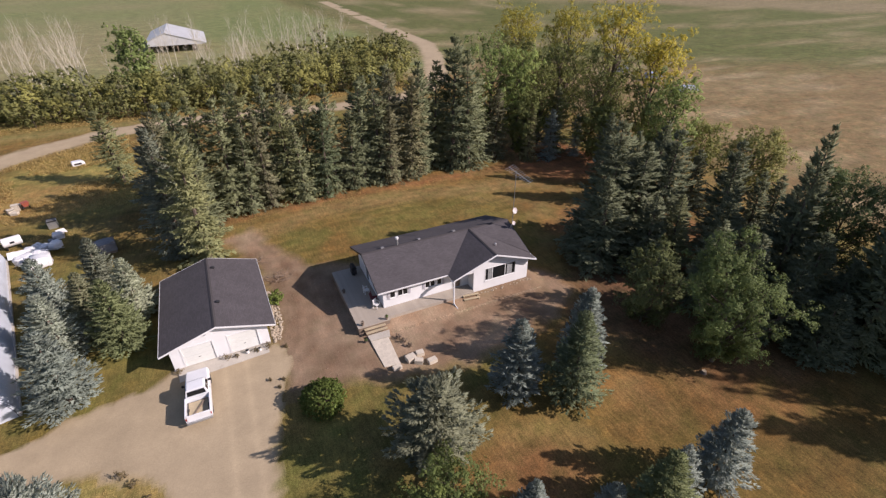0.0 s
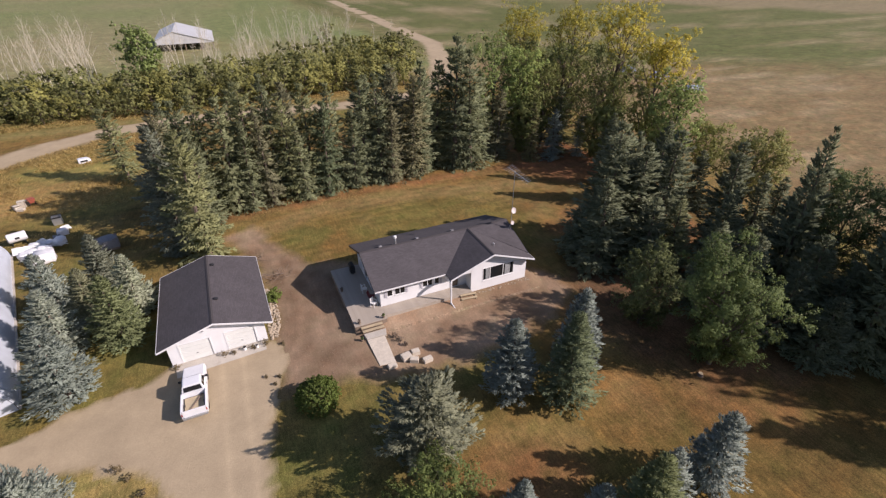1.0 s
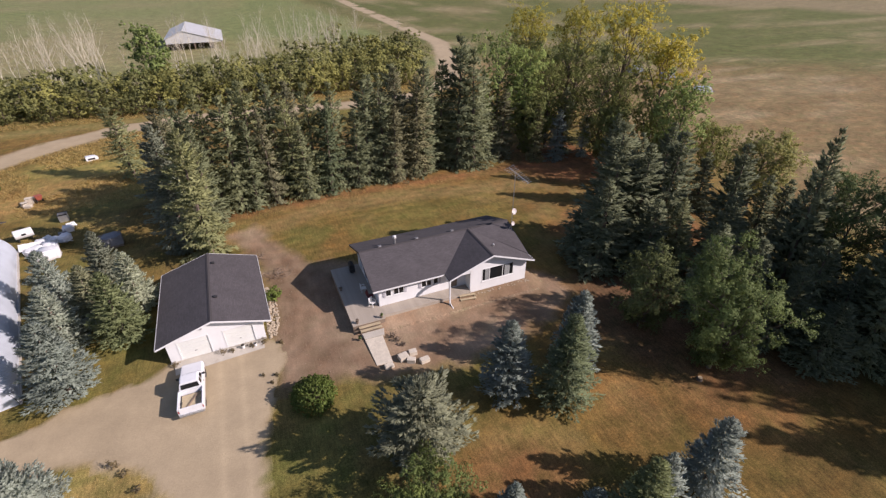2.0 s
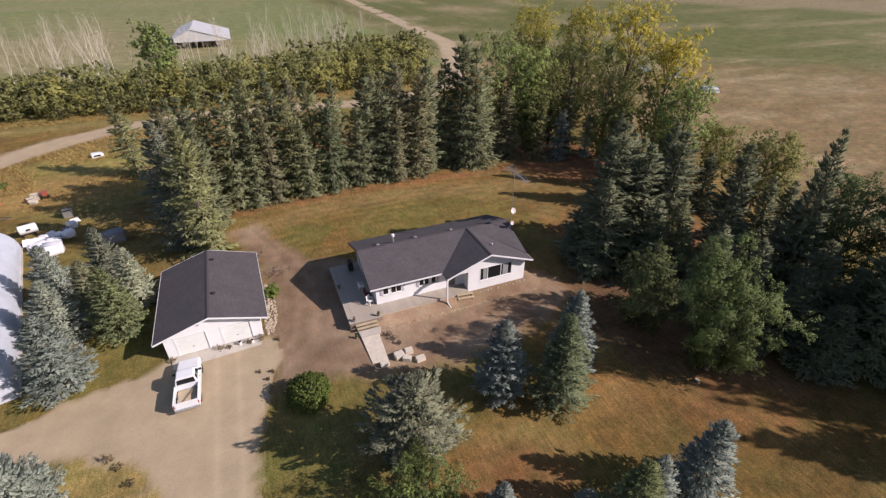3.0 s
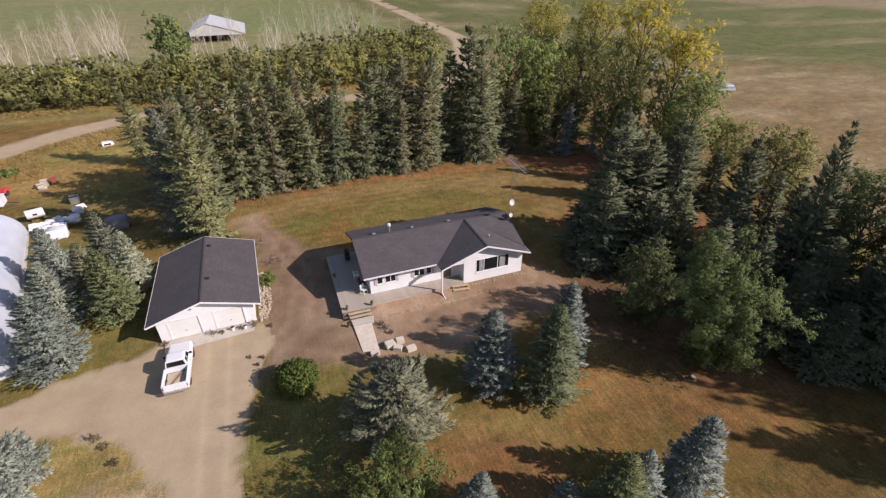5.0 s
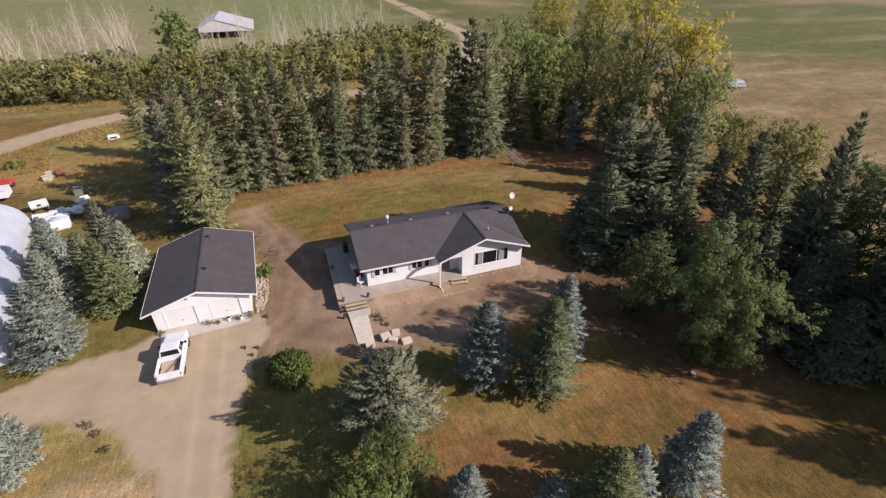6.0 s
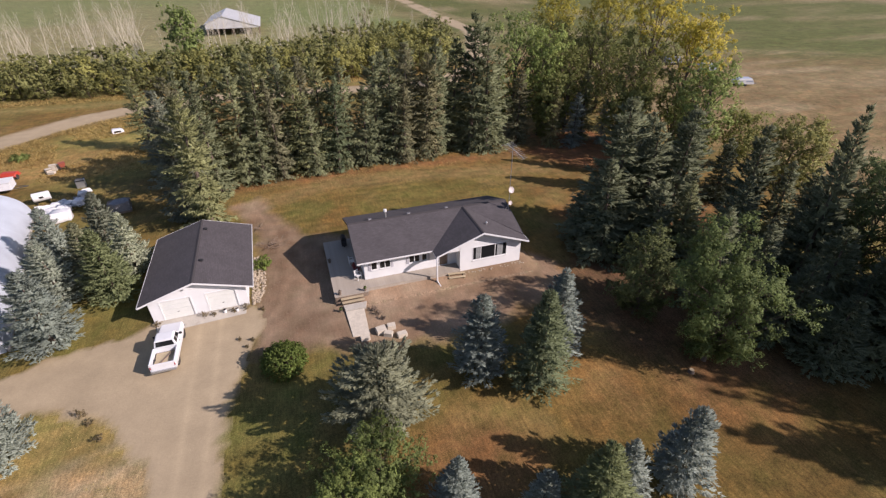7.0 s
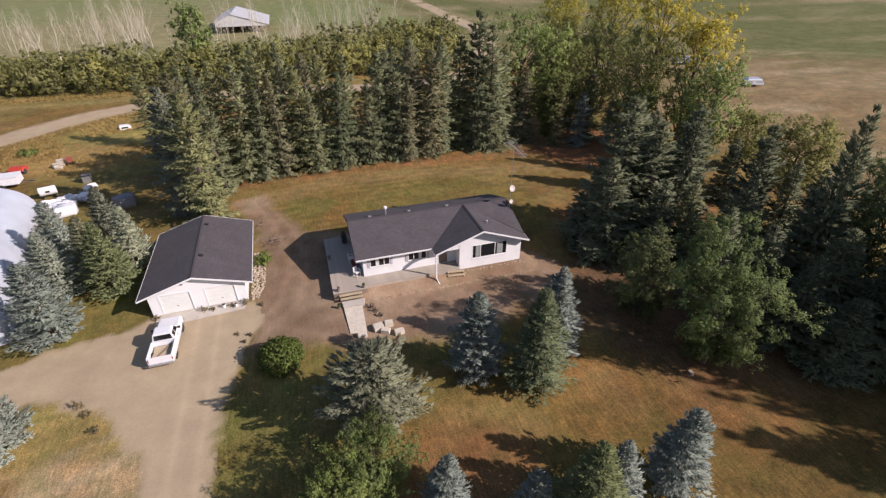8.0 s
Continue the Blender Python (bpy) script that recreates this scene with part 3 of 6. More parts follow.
def needles_mesh(name, seed, h, r, step, ring, per, shoot, belly=0.7, taper=0.9, bare=0.04, foot=0.8, rise=0.0, hang=0.0, ragged=0.14, spread=0.4, fat=0.2, close=4, lift=0.75):
    """The crown of a spruce: tiers of boughs, each a flat spray of needled shoots that thickens to its tip, with dark gaps between."""
    rng = np.random.RandomState(seed)
    zs, az, k = [], [], 0
    f = 0.0
    while f < 0.97:
        wide = max(0.12, min(1.0, (1 - f) / taper) ** belly)
        n = max(4, int(round(ring * (0.4 + 0.6 * wide))))
        zs += [f] * n
        az += [6.2832 * (i + 0.5 * (k % 2)) / n + 0.7 * k for i in range(n)]
        f += step / h * (0.62 + 0.38 * (1 - f))
        k += 1
    boughs = len(zs)
    f = np.clip(np.array(zs) + 0.45 * step / h * rng.randn(boughs), 0, 0.975)
    az = np.array(az) + 0.22 * rng.randn(boughs)
    reach = r * np.maximum(np.minimum(1, (1 - f) / taper) ** belly, 0.05) * np.minimum(1, foot + f * 2.5)
    p1, p2, p3 = rng.rand(3) * 6.28
    reach = reach * (1 + ragged * (0.5 * np.sin(2 * az + p1 + 5 * f) + 0.4 * np.sin(az + p2) + 0.4 * np.sin(11 * f + p3 + az)) + ragged * rng.randn(boughs))
    reach = np.clip(reach, 0.05 * r, 1.3 * r)
    z = h * (bare + (1 - bare) * f)
    slope = rise + lift * f ** 1.5 + 0.08 * rng.randn(boughs) - hang * (1 - f)
    out = np.stack([np.cos(az), np.sin(az), np.zeros(boughs)], 1)[:, None, :]
    side = np.stack([-np.sin(az), np.cos(az), np.zeros(boughs)], 1)[:, None, :]
    up = np.array([0, 0, 1.0])
    # shoots on both sides and along the top of every bough
    t = 1.0 - 0.62 * rng.rand(boughs, per) ** 1.25
    hand = np.where(rng.rand(boughs, per) < 0.5, -1.0, 1.0) * (0.25 + 0.75 * rng.rand(boughs, per) ** 0.7)
    w = spread * (0.45 + 0.55 * reach / r)[:, None] * np.minimum(1.0, 0.22 + 1.5 * (1.05 - t))
    R = reach[:, None]
    base = out * (R * t)[..., None] + side * (w * hand)[..., None]
    high = rng.rand(boughs, per)
    base[..., 2] += z[:, None] + R * (slope[:, None] * t + 0.16 * t ** 2) - hang * 0.5 * w * np.abs(hand) + 0.22 * w * (high - 0.35) - 0.06 * R * np.abs(hand)
    d = unit(out * 0.8 + side * (0.75 * hand)[..., None] + up * (slope[:, None] + 0.22 + 0.5 * (high - 0.4) - 0.8 * hang * (1 - f)[:, None])[..., None] + 0.2 * rng.randn(boughs, per, 3))
    length = shoot * (0.65 + 0.65 * rng.rand(boughs, per)) * (0.55 + 0.45 * np.minimum(1, R / (0.5 * r)))
    soft = unit(up * (0.35 + 0.8 * high)[..., None] + out * 0.6 + side * (0.55 * hand)[..., None] + 0.25 * rng.randn(boughs, per, 3))
    base, d, length, soft = base.reshape(-1, 3), d.reshape(-1, 3), length.ravel(), soft.reshape(-1, 3)
    # inner sprays that close the middle of the crown
    k = boughs * close
    j = rng.randint(boughs, size=k)
    ia = az[j] + 0.5 * rng.randn(k)
    io = np.stack([np.cos(ia), np.sin(ia), 0.25 * rng.randn(k)], 1)
    inner = io * (reach[j] * (0.1 + 0.38 * rng.rand(k)))[:, None]
    inner[:, 2] = z[j] + 0.015 * h * rng.randn(k) + 0.3 * slope[j] * reach[j]
    base, d = np.concatenate([base, inner]), np.concatenate([d, unit(io + 0.5 * rng.randn(k, 3))])
    soft = np.concatenate([soft, unit(io + np.array([0, 0, 0.2]))])
    length = np.concatenate([length, np.minimum(shoot * 2.4, 0.15 * shoot + 0.5 * reach[j])])
    k = 26
    lead = np.stack([rng.randn(k) * 0.02 * r, rng.randn(k) * 0.02 * r, h * (0.93 + 0.06 * rng.rand(k))], 1)
    ld = np.stack([rng.randn(k) * 0.5, rng.randn(k) * 0.5, np.ones(k)], 1)
    base, d, soft = np.concatenate([base, lead]), np.concatenate([d, unit(ld)]), np.concatenate([soft, unit(ld)])
    length = np.concatenate([length, shoot * (0.6 + 0.5 * rng.rand(k))])
    u = unit(np.cross(d, soft + 0.35 * rng.randn(len(d), 3)))
    q = np.cross(d, u)
    wide = (length * fat)[:, None]
    v = np.stack([base - u * wide, base - q * wide * 0.4, base + u * wide, base + d * length[:, None]], 1).reshape(-1, 3)
    o = (np.arange(len(d)) * 4)[:, None, None]
    faces = (o + np.array([(0, 1, 3), (1, 2, 3)])[None]).reshape(-1, 3)
    return plant_mesh(name, v, faces, np.repeat(soft, 4, 0))


def leaf_mesh(name, seed, clumps, per, size, height, round_=0.5):
    """Leaves set about clumps (x, y, z, radius) in small tufts, as folded diamonds."""
    rng = np.random.RandomState(seed)
    C = np.array(clumps)
    mid = np.array([0, 0, height * 0.45])
    tufts = max(4, per // 11)
    # tufts over the clump's upper and outer skin, then leaves round each tuft
    out = unit(C[:, :3] - mid)[:, None, :]
    tq = unit(rng.randn(len(C), tufts, 3) + 0.45 * out + np.array([0, 0, 0.25]))
    tr = C[:, None, 3] * (0.45 + 0.65 * rng.rand(len(C), tufts))
    pick = rng.randint(tufts, size=(len(C), per))
    rows = np.arange(len(C))[:, None]
    lq = unit(rng.randn(len(C), per, 3))
    at = C[:, None, :3] + tq[rows, pick] * tr[rows, pick][..., None] * np.array([1, 1, 0.95]) + lq * (C[:, None, 3] * 0.3 * rng.rand(len(C), per) ** 0.5)[..., None]
    soft = unit(lq * 0.55 + tq[rows, pick] * (1.25 - round_) + out * round_ + np.array([0, 0, 0.25])).reshape(-1, 3)
    at = at.reshape(-1, 3)
    n = len(at)
    d = unit(soft + rng.randn(n, 3) * 0.55)
    u = unit(np.cross(d, rng.randn(n, 3)))
    w = np.cross(d, u)
    s = (size * (0.6 + 0.7 * rng.rand(n)))[:, None]
    v = np.stack([at - u * s, at + w * s * 0.62 + d * s * 0.15, at + u * s, at - w * s * 0.62 + d * s * 0.15], 1).reshape(-1, 3)
    o = (np.arange(n) * 4)[:, None, None]
    faces = (o + np.array([(0, 1, 2), (0, 2, 3)])[None]).reshape(-1, 3)
    return plant_mesh(name, v, faces, np.repeat(soft, 4, 0))


def skeleton_tree(seed, h, r, limbs, each, clump, trunk, low=0.2, full=0.5, lean=(0, 0), boughs=(), up=0.0):
    """A tapered trunk with limbs and twigs, and the leaf clumps at their ends. boughs: extra limb tips (x, y, z)."""
    rr = random.Random(seed)
    s = Shape()
    top = Vector((lean[0], lean[1], h * 0.93))
    path = [Vector((0, 0, -0.3)), Vector((0.02 * h * rr.uniform(-1, 1), 0.02 * h * rr.uniform(-1, 1), h * 0.3)),
            Vector((lean[0] * 0.5 + 0.03 * h * rr.uniform(-1, 1), lean[1] * 0.5 + 0.03 * h * rr.uniform(-1, 1), h * 0.62)), top]
    s.tube(path, [trunk, trunk * 0.75, trunk * 0.45, trunk * 0.06], 7)

    def stem(g):
        cuts = (0.0, 0.3, 0.62, 0.93)
        for i in range(3):
            if g <= cuts[i + 1]:
                return path[i].lerp(path[i + 1], max(0, (g - cuts[i]) / (cuts[i + 1] - cuts[i])))
        return path[3]

    clumps = [(top.x, top.y, h * 0.95, clump * 0.7), (top.x, top.y, h * 0.88, clump * 0.9)]
    tips = []
    for i in range(limbs):
        g = low + (0.92 - low) * (i + rr.random()) / limbs
        shape = math.sin(math.pi * min(1, max(0.06, (g - low * 0.6) / (1 - low * 0.6))) ** (0.8 + 0.5 * full)) ** 0.7
        reach = r * (0.3 + 0.7 * shape) * rr.uniform(0.6, 1.15)
        a = i * 2.39996 + rr.uniform(-0.5, 0.5)
        axis = stem(g)
        tips.append((g, axis + Vector((math.cos(a) * reach, math.sin(a) * reach, 0.04 * h * rr.uniform(-0.6, 1.0) + up * reach))))
    for b in boughs:
        tips.append((max(low * 0.8, b[2] / h - 0.15), Vector(b)))
    for g, tip in tips:
        a = stem(max(0.1, g - 0.16 - 0.1 * rr.random()))
        m = a.lerp(tip, 0.5) + Vector((rr.uniform(-0.04, 0.04) * h, rr.uniform(-0.04, 0.04) * h, 0.015 * h))
        w = trunk * (0.5 - 0.35 * g)
        s.tube([a, m, tip], [w, w * 0.65, w * 0.2], 5)
        span = (tip - a).length
        for k in range(each):
            f = 0.42 + 0.63 * (k + rr.random()) / each
            p = (a.lerp(m, f * 2) if f < 0.5 else m.lerp(tip, f * 2 - 1))
            e = p + Vector((rr.gauss(0, 0.13), rr.gauss(0, 0.13), rr.gauss(0.05 + 0.1 * up, 0.1))) * span
            if k % 2 == 0:
                s.tube([p, e], [w * 0.25, w * 0.08], 4)
            clumps.append((e.x, e.y, max(e.z, clump * 0.5), clump * rr.uniform(0.6, 1.25)))
    return s, clumps


def spruce_thing(name, label, seed, h, r, needles, place, group="", turn=0.0, **form):
    ob = thing(name, label, "tree", pose(*place, 0, 0, turn), group)
    part("trunk", Shape().tube([(0, 0, -0.3), (0.02, 0.03, h * 0.5), (0, 0, h * 0.96)], [0.02 * h + 0.02, 0.012 * h + 0.01, 0.015], 7), BARK, ob)
    part("crown", needles_mesh("crown", seed, h, r, **form), needles, ob)
    return ob


def place_spruce(src, x, y, h, h0, wide, turn, needles, label, group):
    k = h / h0
    ob = copy_thing(src, Matrix.Translation((x, y, 0)) @ Euler((0.035 * math.sin(3 * x + y), 0.035 * math.sin(5 * y + x), turn)).to_matrix().to_4x4() @ Matrix.Diagonal((k * wide * (1 + 0.12 * math.sin(7 * x)), k * wide, k, 1)))
    tagged(ob, label, "tree", group)
    for c in ob.children:
        if c.name.startswith("crown"):
            c.material_slots[0].link = "OBJECT"
            c.material_slots[0].material = needles
    return ob


# spruces in the front yard, near the camera
GREYLAB = "broad grey-green spruce with full low boughs on the lawn"
YOUNG = dict(step=0.4, ring=9, per=60, shoot=0.25, belly=0.75, taper=0.95, spread=0.4)
spruce_thing("spruce_tree", "broad blunt grey-green spruce casting a long shadow on the lawn", 101, 6.6, 2.75, SPRUCE_GREY, (-1.0, -15.1, 0), turn=20,
             step=0.5, ring=10, per=150, shoot=0.27, belly=0.5, taper=0.62, ragged=0.2, rise=0.12, lift=0.25, foot=0.6, spread=0.55)
NEAR = [spruce_thing("spruce_tree", "silvery blue spruce with dense short boughs", 102, 7.3, 2.15, SPRUCE_BLUE, (6.75, -12.8, 0), "yard spruces", **YOUNG),
        spruce_thing("spruce_tree", "dark green spruce standing close beside a blue one", 103, 8.4, 2.25, SPRUCE_LIGHT, (10.4, -15.0, 0), "yard spruces", **YOUNG),
        spruce_thing("spruce_tree", "slim blue spruce behind a darker green spruce", 104, 7.8, 1.95, SPRUCE_BLUE, (13.2, -12.5, 0), "yard spruces", **YOUNG)]
H0 = (7.3, 8.4, 7.8)
spruce_thing("spruce_tree", "squat silvery spruce on the drive's grass island", 105, 4.4, 2.2, SPRUCE_SILVER, (-24.2, -10.1, 0), "yard spruces",
             step=0.3, ring=13, per=70, shoot=0.2, belly=0.55, taper=0.75, ragged=0.1, rise=0.05, spread=0.32)
for i, x, y, h, wide, needles, label in (
        (0, 14.4, -24.3, 6.5, 1.0, SPRUCE_BLUE, "pale blue spruce with thick needled tips"),
        (1, 8.3, -24.9, 7.1, 1.0, SPRUCE_LIGHT, "small green spruce crowded by blue spruces"),
        (2, 5.9, -23.7, 4.7, 1.0, SPRUCE_BLUE, "young blue spruce low to the lawn"),
        (0, 10.6, -24.4, 5.4, 0.95, SPRUCE_BLUE, "young blue spruce between two taller ones"),
        (2, 1.4, -22.2, 5.5, 1.1, SPRUCE_BLUE, "young blue spruce beside a leafy shrub"),
        (1, -24.4, 0.7, 7.2, 1.35, SPRUCE_SILVER, "full grey-green spruce at the lawn's edge"),
        (2, -25.8, 7.4, 6.3, 1.3, SPRUCE_SILVER, "grey-green spruce in a clump by the garage"),
        (0, -21.2, 6.2, 7.3, 1.0, SPRUCE_LIGHT, "fresh green spruce beside the garage"),
        (1, -20.3, 10.4, 6.7, 1.05, SPRUCE_SILVER, "silvery spruce close to the garage wall"),
        (2, -23.4, 14.4, 7.2, 1.15, SPRUCE_GREY, "grey-green spruce in a clump by the garage"),
        (2, -23.8, 9.6, 6.4, 1.2, SPRUCE_GREY, "grey-green spruce in a clump by the garage"),
        (0, -27.4, 13.9, 6.6, 1.0, SPRUCE_SILVER, "blue-grey spruce beside the white arched shed"),
        (2, 31.2, -20.4, 6.8, 1.4, SPRUCE_DEEP, "dark spruce in the deep shade of taller trees")):
    place_spruce(NEAR[i], x, y, h, H0[i], wide, x * 3.7 + y, needles, label, "yard spruces")

# the tall spruce windbreak behind the house and the stand to its east
ROW = dict(step=0.85, ring=7, per=44, shoot=0.42, bare=0.03, rise=-0.12, hang=0.36, spread=0.62, fat=0.18)
TALL = [spruce_thing("spruce_tree", "tall dark spruce in the windbreak row", 111, 15.0, 2.35, SPRUCE, (-16.0, 30.0, 0), "windbreak spruces", belly=0.7, taper=0.75, ragged=0.26, **ROW),
        spruce_thing("spruce_tree", "tall dark spruce in the windbreak row", 112, 15.0, 2.2, SPRUCE, (-10.0, 29.8, 0), "windbreak spruces", belly=0.62, taper=0.6, ragged=0.28, **ROW),
        spruce_thing("spruce_tree", "tall dark spruce in the windbreak row", 113, 15.0, 2.5, SPRUCE_DRY, (-16.5, 26.8, 0), "windbreak spruces", belly=0.72, taper=0.65, ragged=0.32, **ROW)]
BACK = dict(step=0.7, ring=8, per=70, shoot=0.36, bare=0.03, rise=-0.1, hang=0.3, spread=0.58, belly=0.65, taper=0.7, ragged=0.24)
spruce_thing("spruce_tree", "tall olive-green spruce behind the garage", 114, 15.0, 2.45, SPRUCE_OLIVE, (-14.0, 17.6, 0), "windbreak spruces", **BACK)
spruce_thing("spruce_tree", "tall silvery green spruce behind the garage", 115, 14.6, 2.45, SPRUCE_GREY, (-16.7, 21.5, 0), "windbreak spruces", **BACK)
STAND = dict(step=0.72, ring=8, per=52, shoot=0.38, bare=0.03, rise=-0.05, hang=0.2, spread=0.56)
EAST_STAND = [spruce_thing("spruce_tree", "tall dense spruce in the shady stand east of the house", 121, 13.0, 2.9, SPRUCE_DEEP, (31.5, 2.6, 0), "eastern spruces", belly=0.8, taper=1.0, ragged=0.15, **STAND),
              spruce_thing("spruce_tree", "tall dense spruce in the shady stand east of the house", 122, 13.0, 2.7, SPRUCE_DEEP, (38.6, -4.4, 0), "eastern spruces", belly=0.75, taper=0.9, ragged=0.18, **STAND)]
rng = random.Random(7)
for x, y, h, wide, k in (
        (-13.4, 26.5, 13.0, 0.95, 2), (-12.4, 31.2, 15.3, 1.0, 0),
        (-7.2, 31.5, 16.2, 1.0, 1), (-5.6, 29.6, 13.6, 0.9, 3), (-4.0, 32.0, 17.0, 0.95, 0), (-2.2, 30.4, 14.3, 1.0, 2), (0.6, 31.4, 15.2, 1.0, 1),
        (2.2, 29.8, 13.2, 0.85, 4), (4.0, 31.6, 15.2, 0.95, 0), (8.4, 31.6, 15.0, 0.95, 1), (10.8, 30.9, 15.8, 0.9, 0), (13.0, 32.0, 16.3, 0.95, 2), (15.4, 30.6, 15.0, 0.85, 1),
        (17.2, 31.6, 17.0, 0.9, 0), (18.6, 32.6, 15.5, 0.85, 1), (23.0, 31.5, 19.6, 1.0, 1), (25.4, 30.6, 18.0, 0.95, 0), (20.8, 33.6, 16.4, 0.9, 2), (27.4, 32.4, 14.0, 0.9, 2),
        (-25.0, 48.0, 11.0, 1.15, 1), (-19.0, 36.5, 10.5, 1.0, 2), (-9.0, 35.5, 14.8, 1.0, 0), (-1.0, 36.0, 14.8, 1.0, 1), (10.0, 36.5, 14.6, 1.0, 2), (14.5, 37.0, 15.6, 1.0, 1),
        (36.0, 29.0, 9.5, 1.0, 0), (31.5, 32.5, 11.5, 1.1, 2), (6.3, 30.6, 11.5, 0.95, 2), (-14.8, 33.6, 14.2, 0.95, 1), (-8.2, 28.9, 12.0, 0.85, 2), (-17.6, 33.0, 12.4, 1.0, 0), (12.0, 29.9, 11.5, 0.8, 2), (-0.8, 29.4, 11.2, 0.8, 0),
        (24.4, -1.6, 10.5, 1.6, 0), (27.0, 0.8, 15.2, 1.5, 1), (29.6, -0.6, 13.2, 1.4, 0), (28.2, -4.4, 9.0, 1.5, 1), (32.2, -1.2, 14.2, 1.4, 1), (30.5, -5.6, 9.0, 1.4, 0), (29.8, -13.8, 9.2, 1.3, 1), (36.5, -19.8, 13.5, 1.2, 0), (30.4, -17.2, 8.4, 1.2, 1), (35.0, -21.4, 12.0, 1.2, 1), (44.0, 27.0, 7.2, 1.1, 5), (40.5, 15.5, 10.6, 1.2, 2), (41.5, 7.7, 11.6, 1.25, 0), (38.0, 10.5, 10.2, 1.2, 1), (23.6, 1.4, 6.0, 1.5, 2), (28.0, -11.4, 9.8, 1.3, 0), (39.0, 27.5, 8.5, 1.1, 5), (42.5, 30.5, 11.0, 1.1, 0),
        (45.7, 4.7, 8.0, 1.3, 1), (33.0, -8.5, 10.5, 1.4, 2), (41.0, -6.5, 10.0, 1.2, 1), (37.5, -12.6, 17.0, 0.78, 0), (34.2, -16.8, 9.5, 1.5, 1), (39.5, -10.5, 11.0, 1.3, 2),
        # outermost spruces stand out of view, placed for the shade they cast
        (42.0, -19.5, 12.5, 1.4, 1), (38.0, -25.0, 14.0, 1.2, 1), (34.8, -19.0, 8.0, 1.5, 0), (36.6, -24.0, 11.5, 1.5, 1), (40.9, -22.8, 20.0, 1.05, 0), (39.8, -29.0, 12.5, 1.3, 0), (43.5, -28.5, 17.0, 1.0, 1), (47.5, -24.5, 17.5, 1.1, 0), (46.2, -18.2, 18.0, 0.9, 1), (44.5, -11.0, 11.0, 1.2, 0), (47.0, -5.0, 8.0, 1.2, 1), (44.0, -39.0, 15.0, 1.6, 1), (40.3, -35.8, 14.4, 1.45, 0), (46.0, -34.4, 13.0, 1.2, 1), (48.0, -36.2, 19.5, 0.55, 0), (46.5, -37.0, 18.5, 0.5, 1), (56.0, -28.0, 20.0, 1.2, 0), (54.0, -21.0, 20.0, 1.3, 1)):
    src = k % 3
    needles = (SPRUCE, SPRUCE, SPRUCE, SPRUCE_DRY, SPRUCE_LIGHT, SPRUCE_BLUE)[k] if k > 2 else (SPRUCE if rng.random() < 0.72 else SPRUCE_DRY)
    east = x > 21 and y < 20
    if east and k != 5 and rng.random() < 0.95:
        needles = SPRUCE_DEEP
    place_spruce(EAST_STAND[k % 2] if east else TALL[src], x, y, h, 13.0 if east else 15.0, wide / 1.14 if east else wide, rng.random() * 6.28, needles,
                 "tall dense spruce in the shady stand east of the house" if east else "tall dark spruce in the windbreak row",
                 "eastern spruces" if east else "windbreak spruces")


# ---- leafy trees ----
def leafy(name, label, category, seed, h, r, trunk, limbs, each, clump, per, size, material, place, group="", bark=BARK, turn=0.0, yellow=None, round_=0.5, **form):
    ob = thing(name, label, category, pose(*place, 0, 0, turn), group)
    wood, clumps = skeleton_tree(seed, h, r, limbs, each, clump, trunk, **form)
    part("trunk", wood, bark, ob)
    green = [c for c in clumps if yellow is None or c[2] < yellow * h + 0.08 * h * math.sin(9 * c[0] + 5 * c[1])]
    part("crown", leaf_mesh("crown", seed, green, per, size, h, round_), material, ob)
    if yellow is not None:
        part("yellow_leaves", leaf_mesh("yellow_leaves", seed + 50, [c for c in clumps if c not in green], per, size, h), LEAF_YELLOW, ob, "yellow autumn leaves")
    return ob


leafy("leafy_tree", "full green leafy tree with branches down to the lawn", "tree", 201, 12.2, 2.6, 0.22, 44, 8, 0.62, 170, 0.062, LEAF_ELM, (23.6, -16.9, 0), "broadleaf trees", low=0.06, lean=(-1.3, 1.3), boughs=((2.2, -2.9, 6.2), (1.9, -2.4, 6.8), (1.4, -1.6, 7.4), (1.2, -2.6, 5.0), (0.6, -2.2, 3.4), (1.0, -1.6, 8.8), (0.2, -2.4, 2.4)))
leafy("leafy_tree", "smaller olive green leafy tree in half shade", "tree", 202, 7.9, 2.5, 0.16, 30, 8, 0.62, 120, 0.062, LEAF_RUSSET_SHADED, (21.9, -10.6, 0), "broadleaf trees", low=0.08)
leafy("leafy_shrub", "leafy green shrub at the foot of a big spruce", "shrub", 203, 4.4, 2.5, 0.08, 44, 7, 0.46, 105, 0.052, LEAF_LIT, (-1.9, -19.3, 0), "shrubs", low=0.08)
leafy("leafy_shrub", "tall leafy shrub with pale green upper leaves on the lawn", "shrub", 207, 4.6, 2.3, 0.08, 40, 7, 0.46, 100, 0.052, LEAF_LIT, (-4.2, -20.8, 0), "shrubs", low=0.08)
leafy("leafy_tree", "tall olive leafy tree at the yard's edge", "tree", 204, 13.0, 3.5, 0.2, 34, 8, 0.85, 110, 0.085, LEAF, (42.6, -13.4, 0), "broadleaf trees", low=0.2)
leafy("leafy_tree", "rounded yellowing tree at the edge of the field", "tree", 205, 10.6, 4.4, 0.2, 40, 8, 0.8, 90, 0.1, LEAF_HEDGE, (52.5, 2.2, 0), "broadleaf trees", low=0.2)


